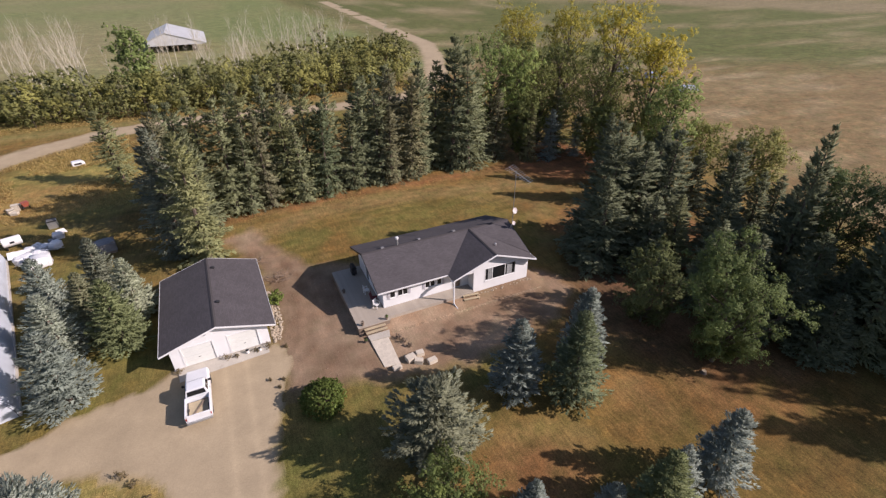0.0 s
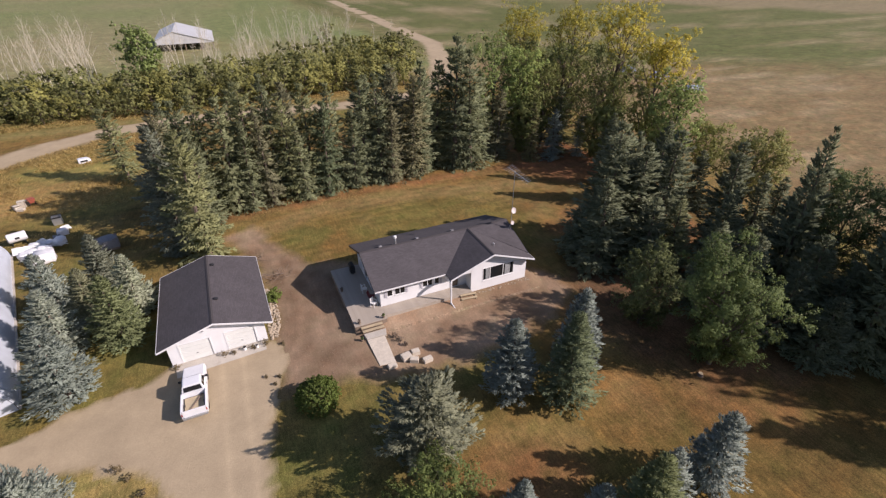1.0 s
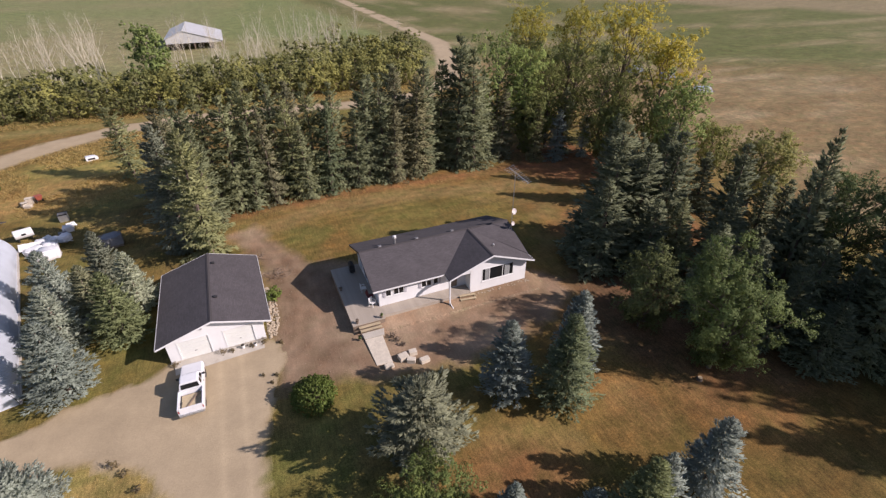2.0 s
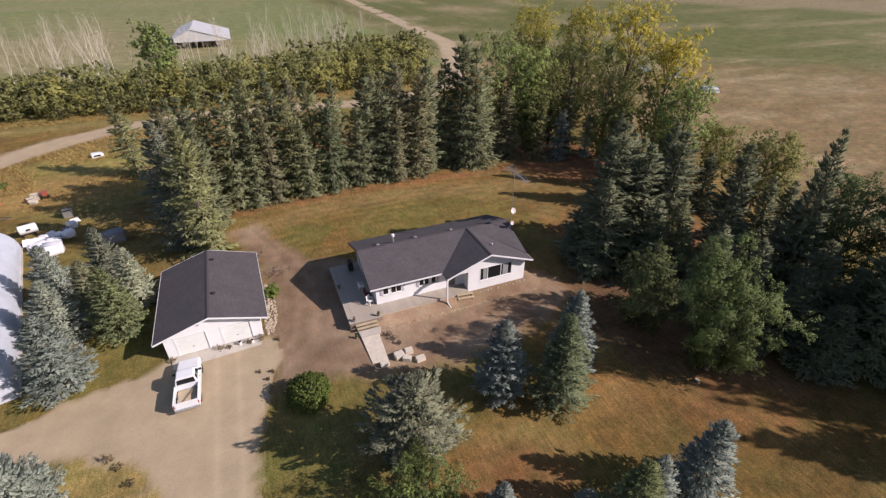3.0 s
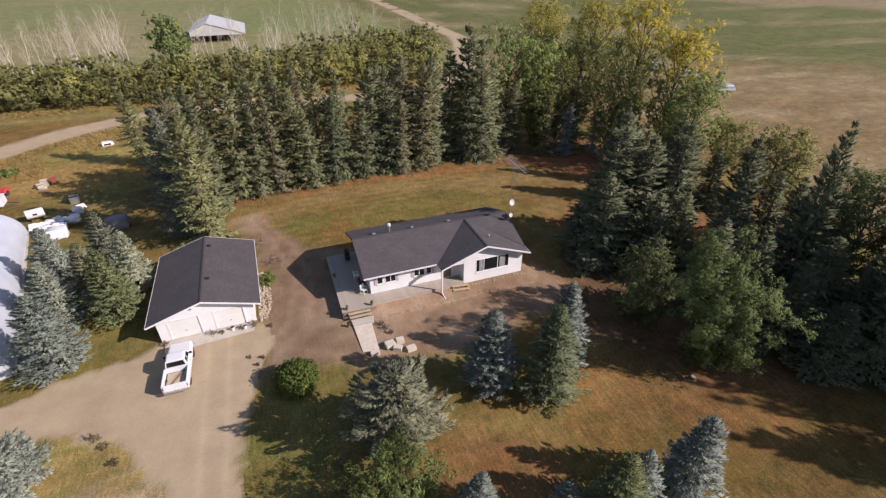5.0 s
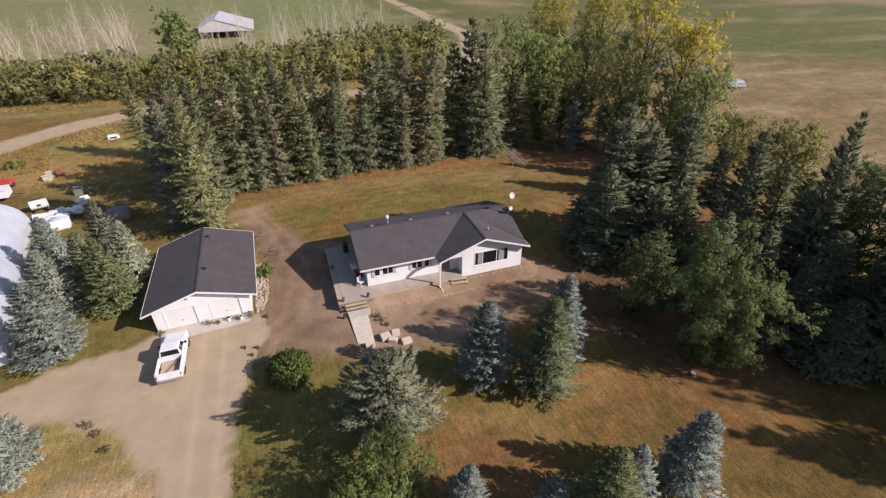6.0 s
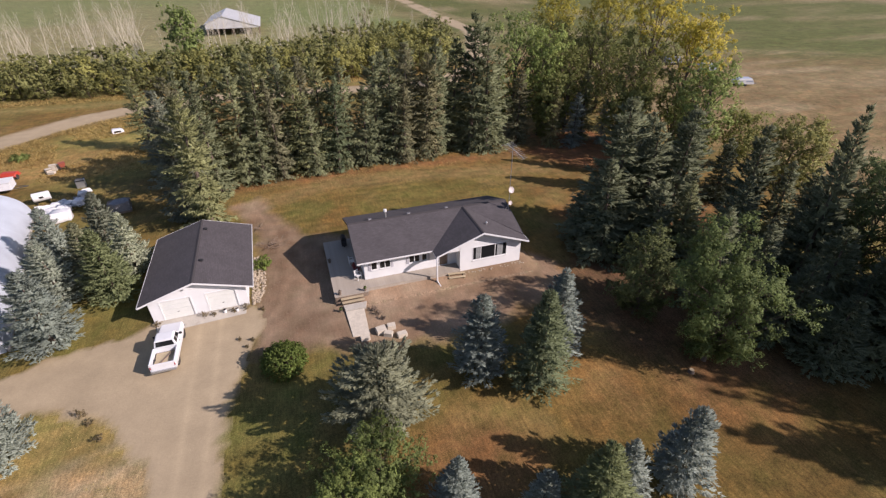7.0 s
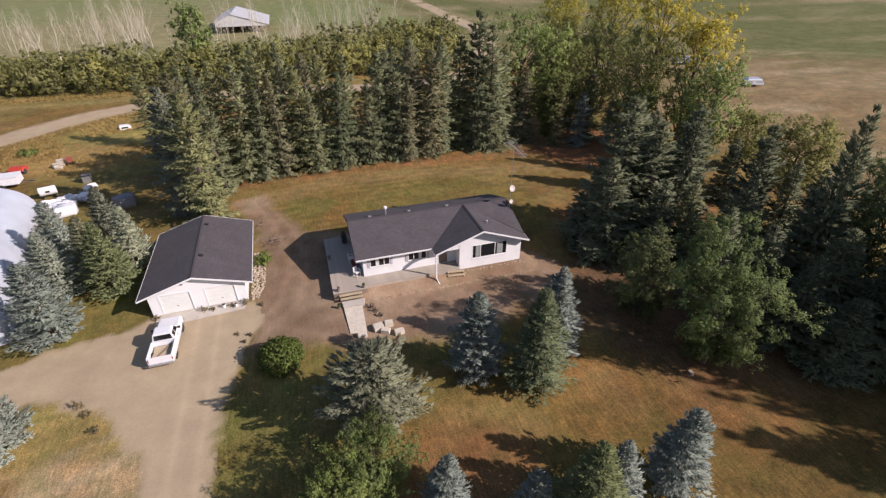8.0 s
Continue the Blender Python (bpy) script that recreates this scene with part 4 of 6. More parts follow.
def dome_shrub(x, y, r, h):
    """Many stems fanning out of one root, their ends clothed in a close dome of narrow leaves."""
    rr = random.Random(206)
    ob = thing("round_shrub", "dense round green shrub beside the drive", "shrub", pose(x, y, 0))
    stems, clumps = Shape(), []
    for i in range(300):
        f = (i + 0.5) / 300
        up = f ** 0.85
        a = i * 2.39996
        flat = math.sqrt(max(0.0, 1 - up * up)) * (1 + 0.07 * math.sin(3 * a) + rr.uniform(-0.08, 0.08))
        z = 0.12 + (h - 0.12) * up * rr.uniform(0.85, 1.1)
        tip = Vector((r * flat * math.cos(a), r * flat * math.sin(a), z))
        if i % 5 == 0:
            stems.tube([Vector((0.1 * math.cos(a), 0.1 * math.sin(a), -0.1)), tip * 0.55 + Vector((0, 0, 0.1)), tip], [0.022, 0.015, 0.005], 4)
        for k in (0.84, 0.95, 1.05) if i % 2 else (0.9, 1.0):
            clumps.append((tip.x * k, tip.y * k, max(0.14, tip.z * k), rr.uniform(0.1, 0.2)))
    part("stem", stems, BARK, ob)
    part("crown", leaf_mesh("crown", 206, clumps, 34, 0.056, h, 0.35), LEAF_SHRUB, ob)


dome_shrub(-7.0, -7.4, 1.6, 1.95)

# cottonwoods with yellow tops
for seed, x, y, h, r, mat, yellow, label in (
        (211, 31.8, 35.6, 18.8, 3.4, LEAF_POPLAR, None, "tall green poplar above the spruce row"), (212, 36.5, 34.5, 17.0, 3.4, LEAF_POPLAR, None, "tall green poplar above the spruce row"),
        (213, 52.5, 58.0, 20.5, 5.4, LEAF_OLIVE, 0.67, "old cottonwood with thinning olive leaves"), (214, 55.0, 45.0, 22.0, 5.6, LEAF_OLIVE, 0.67, "old cottonwood with thinning olive leaves"),
        (215, 53.5, 31.0, 23.5, 4.9, LEAF_OLIVE, 0.7, "old cottonwood with a yellowing top and bare lower limbs"), (216, 52.0, 20.5, 20.0, 3.7, LEAF_OLIVE, 0.62, "old cottonwood leaning out with yellow outer leaves"),
        (217, 50.5, 14.5, 14.6, 3.4, LEAF_POPLAR, None, "bright green poplar at the edge of the grove"), (218, 47.0, 27.0, 14.0, 5.0, LEAF_OLIVE, None, "olive leafy tree in the grove"),
        (219, 44.0, 40.0, 15.0, 5.0, LEAF_OLIVE, None, "leafy tree in the grove"), (220, 50.0, 15.5, 6.0, 2.4, LEAF_OLIVE, None, "low spreading tree at the edge of the grove"),
        (222, 41.0, 33.5, 14.5, 4.2, LEAF_OLIVE, None, "leafy tree in the grove"), (223, 46.0, 35.5, 17.0, 5.0, LEAF_OLIVE, None, "leafy tree in the grove"),
        (224, 57.0, 13.0, 7.5, 3.0, LEAF_OLIVE, None, "low spreading tree at the edge of the grove"), (221, 46.5, 52.0, 15.5, 5.0, LEAF_OLIVE, None, "leafy tree in the grove"), (225, 36.2, 31.0, 10.5, 3.2, LEAF_OLIVE, None, "young leafy tree between spruces and poplars"), (226, 45.0, 22.5, 9.5, 3.4, LEAF_OLIVE, None, "young leafy tree in the shade of the grove")):
    leafy("cottonwood_tree", label, "tree", seed, h, r, 0.018 * h, 34, 8, 0.78 if r < 4 else 0.95, 40 if h < 9 else 112 if yellow else 84 if r < 4 else 56, 0.108, mat, (x, y, 0), "cottonwood grove", turn=seed * 37.0, yellow=yellow, low=0.13 if yellow is None else 0.2, up=0.4)


# ---- buildings ----
def pierced(u0, u1, z0, z1, holes, at, thick, axis="x"):
    """A wall panel along x (at = its outer y) or along y (at = its outer x), with openings (u0, u1, z0, z1) cut through."""
    s = Shape()
    us = sorted({u0, u1, *[h[0] for h in holes], *[h[1] for h in holes]})
    zs = sorted({z0, z1, *[h[2] for h in holes], *[h[3] for h in holes]})
    for a, b in zip(us, us[1:]):
        runs = []
        for c, d in zip(zs, zs[1:]):
            if any(h[0] <= a and b <= h[1] and h[2] <= c and d <= h[3] for h in holes):
                continue
            if runs and abs(runs[-1][1] - c) < 1e-6:
                runs[-1][1] = d
            else:
                runs.append([c, d])
        for c, d in runs:
            if axis == "x":
                s.box(a, b, min(at, at + thick), max(at, at + thick), c, d)
            else:
                s.box(min(at, at + thick), max(at, at + thick), a, b, c, d)
    return s


def roof_mesh(pts, drop):
    """A roof slope as a slab, with a map in metres along and up the slope."""
    me = Shape().slab(pts, drop).mesh("roof_slope")
    lay = me.uv_layers.new(name="map")
    a, b, c = (Vector(p) for p in pts[:3])
    n = (b - a).cross(c - a).normalized()
    along_ = Vector((0, 0, 1)).cross(n).normalized()
    up = n.cross(along_)
    for l in me.loops:
        p = me.vertices[l.vertex_index].co
        lay.data[l.index].uv = (p.dot(along_), p.dot(up))
    return me


def window(parent, x0, x1, z0, z1, y, mullions=(), shutters=(), curtain=()):
    """A window set in a wall that faces -y: frame, sill, panes, and what hangs behind or beside it."""
    # thin dark panel closes the opening; its colour stands for the unlit room
    w = part("window", Shape().box(x0, x1, y + 0.10, y + 0.13, z0 - 0.001, z1), DARKROOM, parent, "dark panel standing in for the dim room")
    f, t = Shape(), 0.05
    f.box(x0, x1, y - 0.025, y + 0.07, z1 - t, z1).box(x0, x1, y - 0.025, y + 0.07, z0, z0 + t)
    f.box(x0, x0 + t, y - 0.025, y + 0.07, z0 + t, z1 - t).box(x1 - t, x1, y - 0.025, y + 0.07, z0 + t, z1 - t)
    for m in mullions:
        f.box(m - 0.03, m + 0.03, y - 0.02, y + 0.065, z0 + t, z1 - t)
    part("window_frame", f, TRIM, w, "white frame")
    part("window_sill", Shape().box(x0 - 0.05, x1 + 0.05, y - 0.07, y - 0.003, z0 - 0.06, z0 - 0.005), TRIM, w)
    edges = [x0 + t, *mullions, x1 - t]
    for a, b in zip(edges, edges[1:]):
        part("pane", Shape().box(a + 0.03, b - 0.03, y + 0.03, y + 0.04, z0 + t, z1 - t), GLASS, w, "dark glass pane")
    for a, b in curtain:
        c = Shape()
        n = max(4, int((b - a) / 0.07))
        for i in range(n):
            u = a + (b - a) * i / n
            c.box(u, u + (b - a) / n * 0.8, y + 0.012, y + 0.026 + 0.0, z0 + t, z1 - t)
        part("curtain", c, CURTAIN, w, "pale drawn curtain")
    for a, b in shutters:
        s = Shape().box(a, b, y - 0.045, y - 0.004, z0, z1)
        n = int((z1 - z0) / 0.1)
        for i in range(n):
            zz = z0 + (i + 0.25) * (z1 - z0) / n
            s.box(a + 0.05, b - 0.05, y - 0.06, y - 0.046, zz, zz + 0.05)
        part("shutter", s, PALESHUTTER, w, "pale grey louvred shutter")
    return w


K = 0.365
EAVE, RIDGE, RIDGE_Y, EAST, GX, GY = 3.12, 4.80, 4.60, 16.43, 11.70, -1.19
ZM = lambda y: EAVE + K * y if y <= RIDGE_Y else RIDGE - K * (y - RIDGE_Y)
ZG = lambda x: RIDGE - K * abs(x - GX)


def build_house():
    house = thing("house", "white-sided bungalow with a dark shingled gable roof", "house")
    # walls
    front = pierced(0.65, 9.62, 0.0, 3.2, [(1.31, 1.88, 1.74, 2.78), (2.09, 3.15, 1.74, 2.78), (4.92, 5.99, 1.76, 2.78), (6.17, 6.71, 1.76, 2.78), (7.9, 8.75, 0.86, 2.85)], 0.65, 0.18)
    part("front_wall", front, SIDING, house, "white lap siding", weld=True)
    gable = pierced(9.62, 15.95, 0.0, 3.06, [(10.9, 14.45, 1.52, 2.98)], -0.5, 0.18)
    gable.prism([(9.62, -0.5, 3.06), (15.95, -0.5, 3.06), (GX, -0.5, RIDGE - 0.15), (9.62, -0.5, ZG(9.62) - 0.15)], (0, 0.18, 0))
    part("gable_wall", gable, SIDING, house, "white lap siding", weld=True)
    part("porch_header", Shape().prism([(7.3, -0.48, 2.85), (9.618, -0.48, 2.85), (9.618, -0.48, ZG(9.62) - 0.16), (7.3, -0.48, ZG(7.3) - 0.16)], (0, 0.1, 0)), SIDING, house)
    part("porch_wall", Shape().box(9.622, 9.8, -0.318, 0.65, 0.0, 3.2), SIDING, house)
    part("west_wall", pierced(0.83, 8.55, 0.0, 3.2, [(5.2, 6.1, 0.86, 2.85)], 0.65, 0.18, "y").prism([(0.65, 0.83, 3.2), (0.65, 8.5, 3.2), (0.65, RIDGE_Y, RIDGE - 0.16)], (0.18, 0, 0)), SIDING, house)
    part("east_wall", Shape().box(15.77, 15.95, -0.318, 8.55, 0.0, 3.05).prism([(15.77, 0.6, 3.05), (15.77, 8.5, 3.05), (15.72, RIDGE_Y, RIDGE - 0.16)], (0.18, 0, 0)), SIDING, house)
    part("back_wall", pierced(0.83, 15.77, 0.0, 3.18, [], 8.55, -0.18), SIDING, house)
    # roof slopes
    part("roof", roof_mesh([(0, 0, EAVE), (GX - 4.6, 0, EAVE), (GX, RIDGE_Y, RIDGE), (0, RIDGE_Y, RIDGE)], 0.13), SHINGLES, house, "dark grey asphalt shingles")
    part("roof", roof_mesh([(EAST, 0, EAVE), (EAST, RIDGE_Y, RIDGE), (GX, RIDGE_Y, RIDGE)], 0.13), SHINGLES, house)
    part("roof", roof_mesh([(0, RIDGE_Y, RIDGE), (EAST, RIDGE_Y, RIDGE), (EAST, 9.2, ZM(9.2)), (0, 9.2, ZM(9.2))], 0.13), SHINGLES, house)
    part("roof", roof_mesh([(GX - 4.6, GY, EAVE), (GX, GY, RIDGE), (GX, RIDGE_Y, RIDGE), (GX - 4.6, 0, EAVE)], 0.13), SHINGLES, house)
    part("roof", roof_mesh([(GX, GY, RIDGE), (EAST, GY, ZG(EAST)), (EAST, 0, ZG(EAST)), (GX, RIDGE_Y, RIDGE)], 0.13), SHINGLES, house)
    # ridge caps
    cap = Shape()
    n = 52
    for i in range(n):
        x = EAST * i / n
        for sg in (-1, 1):
            cap.slab([(x, RIDGE_Y, RIDGE + 0.035), (x, RIDGE_Y + sg * 0.15, RIDGE - 0.02), (x + EAST / n * 0.96, RIDGE_Y + sg * 0.15, RIDGE - 0.02), (x + EAST / n * 0.96, RIDGE_Y, RIDGE + 0.035)][::sg * -1], 0.012)
    part("ridge_cap", cap, SHINGLES, house)
    cap = Shape()
    for i in range(18):
        y = GY + (RIDGE_Y - GY) * i / 18
        for sg in (-1, 1):
            cap.slab([(GX, y, RIDGE + 0.03), (GX + sg * 0.15, y, RIDGE - 0.025), (GX + sg * 0.15, y + 0.31, RIDGE - 0.025), (GX, y + 0.31, RIDGE + 0.03)][::sg], 0.012)
    part("ridge_cap", cap, SHINGLES, house)
    # fascia, rake boards and soffits
    part("fascia", Shape().box(0.0, GX - 4.62, -0.03, 0.0, EAVE - 0.14, EAVE - 0.005), TRIM, house, "white fascia board")
    part("fascia", Shape().box(EAST + 0.002, EAST + 0.03, GY, 0.0, ZG(EAST) - 0.19, ZG(EAST) - 0.005), TRIM, house)
    part("fascia", Shape().box(0.0, EAST, 9.2, 9.23, ZM(9.2) - 0.19, ZM(9.2) - 0.005), DARKMETAL, house)
    for pts in ([(GX - 4.6, GY, EAVE), (GX, GY, RIDGE)], [(GX, GY, RIDGE), (EAST, GY, ZG(EAST))]):
        (ax, ay, az), (bx, by, bz) = pts
        part("rake_board", Shape().prism([(ax, ay - 0.035, az - 0.15), (bx, by - 0.035, bz - 0.15), (bx, by - 0.035, bz + 0.012), (ax, ay - 0.035, az + 0.012)], (0, 0.033, 0)), TRIM, house, "white rake board")
    for x in (-0.032, EAST + 0.002):
        a = 0.0
        part("rake_board", Shape().prism([(x, a, ZM(a) - 0.19), (x, RIDGE_Y, RIDGE - 0.19), (x, RIDGE_Y, RIDGE + 0.01), (x, a, ZM(a) + 0.01)], (0.03, 0, 0)), DARKMETAL, house)
        part("rake_board", Shape().prism([(x, RIDGE_Y, RIDGE - 0.19), (x, 9.2, ZM(9.2) - 0.19), (x, 9.2, ZM(9.2) + 0.01), (x, RIDGE_Y, RIDGE + 0.01)], (0.03, 0, 0)), DARKMETAL, house)
    part("soffit", Shape().box(0.02, 7.06, 0.01, 0.645, EAVE - 0.2, EAVE - 0.18), TRIM, house)
    # porch post with its bracket
    post = Shape().box(7.04, 7.18, -1.3, -1.16, 0.0, 2.93)
    part("porch_post", post, TRIM, house, "white square porch post", bevel=0.01)
    part("splash_pipe", Shape().tube([(7.11, -1.32, 0.55), (7.16, -1.4, 0.4), (7.32, -1.85, 0.06)], 0.05, 8), TRIM, house, "white rainwater pipe kicked out at its foot")
    part("porch_beam", Shape().box(7.12, 7.26, -1.15, 0.64, 2.76, 2.94), TRIM, house)
    # windows and doors
    window(house, 1.31, 1.88, 1.74, 2.78, 0.65, shutters=[(1.05, 1.27)])
    window(house, 2.09, 3.15, 1.74, 2.78, 0.65, mullions=(2.62,), shutters=[(3.19, 3.41)])
    window(house, 4.92, 5.99, 1.76, 2.78, 0.65, mullions=(5.45,), shutters=[(4.66, 4.88)])
    window(house, 6.17, 6.71, 1.76, 2.78, 0.65, shutters=[(6.75, 6.95)])
    window(house, 10.9, 14.45, 1.52, 2.98, -0.5, mullions=(11.74, 13.22), curtain=[(11.26, 11.68), (13.45, 14.05)])
    door = part("door", Shape().box(7.94, 8.71, 0.7, 0.75, 0.87, 2.82), OLDWOOD, house, "dark front door")
    part("door_frame", Shape().box(7.85, 7.9, 0.62, 0.8, 0.86, 2.9).box(8.75, 8.8, 0.62, 0.8, 0.86, 2.9).box(7.9, 8.75, 0.62, 0.8, 2.83, 2.9), TRIM, door)
    part("door_handle", Shape().tube([(8.62, 0.66, 1.75), (8.62, 0.66, 1.87)], 0.02, 8), METAL, door, "metal handle")
    side = part("door", Shape().box(0.70, 0.74, 5.24, 6.06, 0.87, 2.82), GLASS, house, "glazed patio door")
    part("door_frame", Shape().box(0.63, 0.80, 5.13, 5.19, 0.86, 2.88).box(0.63, 0.80, 6.11, 6.17, 0.86, 2.88), TRIM, side)
    # vents and flue
    for x, y in ((2.2, 4.85), (6.1, 4.85), (10.0, 4.8)):
        z = ZM(y)
        part("roof_vent", Shape().box(-0.14, 0.14, -0.16, 0.16, -0.05, 0.11).box(-0.18, 0.18, -0.2, 0.2, 0.112, 0.135), GREYSHEET, house, "grey roof vent", Matrix.Translation((x, y, z + 0.02)) @ pose(0, 0, 0, -20, 0, 0), bevel=0.012)
    part("roof_vent", Shape().tube([(0, 0, -0.1), (0, 0, 0.22)], 0.07, 10).tube([(0, 0, 0.22), (0, 0, 0.3)], [0.11, 0.06], 10), METAL, house, "small metal pipe vent", Matrix.Translation((12.8, 0.9, ZG(12.8))))
    flue = part("flue_pipe", Shape().tube([(0, 0, -0.3), (0, 0, 0.62)], 0.11, 12), METAL, house, "galvanised flue pipe with white cap", Matrix.Translation((3.75, 4.75, RIDGE - 0.05)))
    part("cap", Shape().tube([(0, 0, 0.64), (0, 0, 0.7), (0, 0, 0.9), (0, 0, 0.95)], [0.12, 0.17, 0.17, 0.06], 12), PLASTIC, flue, "white cap")
    part("flashing", Shape().tube([(0, 0, -0.28), (0, 0, 0.08)], [0.26, 0.12], 12), DARKMETAL, flue)
    # rubble footing under the gable wall
    rr = random.Random(5)
    foot = Shape()
    for i in range(70):
        x, y, q = rr.uniform(9.7, 16.2), -0.62 - rr.random() ** 2 * 0.4, rr.uniform(0.04, 0.1)
        foot.tube([(x - q, y, 0.42 + q * 0.2), (x, y, 0.42 + q * 0.3), (x + q, y, 0.42 + q * 0.2)], [q * 0.5, q, q * 0.6], 6)
    solid("rubble", foot, STONE, "loose rubble along the house footing", "rubble", "stuff")


build_house()


def build_deck():
    deck = thing("deck", "weathered grey timber deck round the house corner", "deck")
    rr = random.Random(3)
    long = Shape().box(-1.52, 1.52, 0, 0.134, -0.04, 0).mesh("board")
    y = -1.2
    while y < 8.6:
        part("board", long, DECKING, deck, "", Matrix.Translation((-0.87, y, 0.82 + rr.random() * 0.006)))
        y += 0.141
    run = Shape().box(0.655, 9.6, 0, 0.134, -0.04, 0).mesh("board")
    for i in range(10):
        part("board", run, DECKING, deck, "", Matrix.Translation((0, -0.76 + i * 0.14, 0.82 + rr.random() * 0.006)))
    part("skirt", Shape().box(-2.37, -2.32, -1.18, 8.66, 0.0, 0.775), OLDWOOD, deck, "dark shadowed timber skirt")
    part("skirt", Shape().box(-2.3, 0.6, -1.18, -1.13, 0.0, 0.775), OLDWOOD, deck)
    part("skirt", Shape().box(0.66, 9.55, -0.74, -0.69, 0.0, 0.775), DECKING, deck)
    part("skirt", Shape().box(-2.3, 0.6, 8.6, 8.65, 0.0, 0.775), OLDWOOD, deck)
    st = thing("deck_steps", "pale lumber steps down from the deck", "steps")
    for i, (yy, zz) in enumerate(((-1.5, 0.64), (-1.8, 0.46))):
        part("tread", Shape().box(-1.9 + 0.05 * i, 0.1 + 0.06 * i, yy, yy + 0.28, zz - 0.05, zz), LUMBER, st, bevel=0.008)
        part("riser", Shape().box(-1.85 + 0.05 * i, 0.06 + 0.06 * i, yy + 0.25, yy + 0.28, 0.0, zz - 0.052), OLDWOOD, st)
    st = thing("porch_steps", "two rough pale lumber steps below the porch", "steps", pose(9.12, -0.9, 0, 0, 0, -7))
    for i, (yy, zz) in enumerate(((0.0, 0.7), (-0.36, 0.52))):
        part("tread", Shape().box(-0.82, 0.82, yy - 0.13, yy + 0.12, zz - 0.06, zz), LUMBER, st, bevel=0.008)
        for x in (-0.76, 0.68):
            part("support", Shape().box(x, x + 0.08, yy - 0.12, yy + 0.11, 0, zz - 0.06), LUMBER, st)
    solid("landing_ramp", Shape().slab([(-1.72, -2.5, 0.2), (0.08, -2.56, 0.2), (0.26, -1.84, 0.3), (-1.8, -1.82, 0.3)], 0.32), CONCRETE, "dull concrete landing below the deck steps", "slab", bevel=0.015)
    solid("walkway_slab", Shape().slab([(-1.6, -5.86, 0.07), (-0.24, -6.0, 0.07), (-0.1, -2.59, 0.15), (-1.72, -2.53, 0.15)], 0.22), BLOCK, "pale concrete walkway slab leading to the steps", "slab", bevel=0.015)


build_deck()


def build_garage():
    g = thing("garage", "white double garage with a dark shingled roof", "garage", pose(-13.5, 0.86, 0, 0, 0, 1.4))
    e, r, w, d = 2.2, 3.63, 4.5, 11.6
    k = (r - e) / w
    zz = lambda x: r - k * abs(x)
    doors = [(-2.95, -0.62), (0.62, 2.92)]
    f = pierced(-3.82, 3.8, 0.0, 2.32, [(a, b, 0.16, 2.04) for a, b in doors], 0.42, 0.2)
    f.prism([(-3.85, 0.42, 2.32), (3.75, 0.42, 2.32), (0, 0.42, r - 0.14)], (0, 0.2, 0))
    part("front_wall", f, SIDING, g, "white lap siding", weld=True)
    part("west_wall", Shape().box(-3.85, -3.67, 0.62, 11.0, 0, 2.3), SIDING, g)
    part("east_wall", Shape().box(3.57, 3.75, 0.62, 11.0, 0, 2.3), SIDING, g)
    part("back_wall", Shape().box(-3.85, 3.75, 11.0, 11.2, 0, 2.32).prism([(-3.85, 11.0, 2.32), (3.75, 11.0, 2.32), (0, 11.0, r - 0.14)], (0, 0.2, 0)), SIDING, g)
    part("roof", roof_mesh([(-w, 0, e), (0, 0, r), (0, d, r), (-w, d, e)], 0.12), SHINGLES, g, "dark grey asphalt shingles")
    part("roof", roof_mesh([(0, 0, r), (w, 0, e), (w, d, e), (0, d, r)], 0.12), SHINGLES, g)
    cap = Shape()
    for i in range(38):
        y = d * i / 38
        for sg in (-1, 1):
            cap.slab([(0, y, r + 0.03), (sg * 0.15, y, r - 0.022), (sg * 0.15, y + 0.295, r - 0.022), (0, y + 0.295, r + 0.03)][::sg], 0.012)
    part("ridge_cap", cap, SHINGLES, g)
    for a, b in ((-w, 0), (0, w)):
        for y in (-0.035, d + 0.003):
            part("rake_board", Shape().prism([(a, y, zz(a) - 0.14), (b, y, zz(b) - 0.14), (b, y, zz(b) + 0.012), (a, y, zz(a) + 0.012)], (0, 0.032, 0)), TRIM, g, "white rake board")
    for x in (-w - 0.033, w + 0.003):
        part("fascia", Shape().box(x, x + 0.03, 0, d, e - 0.13, e + 0.012), TRIM, g, "white fascia board")
    for a, b in doors:
        dr = part("garage_door", Shape().box(a, b, 0.50, 0.53, 0.16, 2.04), DOOR_WHITE, g, "closed cream sectional garage door")
        for i in range(4):
            z0 = 0.17 + i * 0.467
            part("panel", Shape().box(a + 0.01, b - 0.01, 0.47, 0.498, z0, z0 + 0.45), DOOR_WHITE, dr, bevel=0.006)
        part("door_handle", Shape().box((a + b) / 2 - 0.08, (a + b) / 2 + 0.08, 0.445, 0.468, 0.78, 0.82), DARKMETAL, dr, "dark handle")
        part("door_casing", Shape().box(a - 0.1, a - 0.002, 0.395, 0.418, 0.16, 2.12).box(b + 0.002, b + 0.1, 0.395, 0.418, 0.16, 2.12).box(a - 0.002, b + 0.002, 0.395, 0.418, 2.042, 2.12), TRIM, dr)
    part("floor_slab", Shape().box(-3.9, 3.8, 0.36, 0.415, 0.0, 0.19), CONCRETE, g, "concrete slab edge")
    for x, y in ((0.45, 9.6), (0.45, 3.6)):
        part("roof_vent", Shape().box(-0.13, 0.13, -0.13, 0.13, -0.05, 0.1).box(-0.16, 0.16, -0.16, 0.16, 0.102, 0.125), DARKMETAL, g, "dark roof vent", Matrix.Translation((x, y, zz(x) + 0.02)) @ pose(0, 0, 0, 0, 17, 0), bevel=0.012)
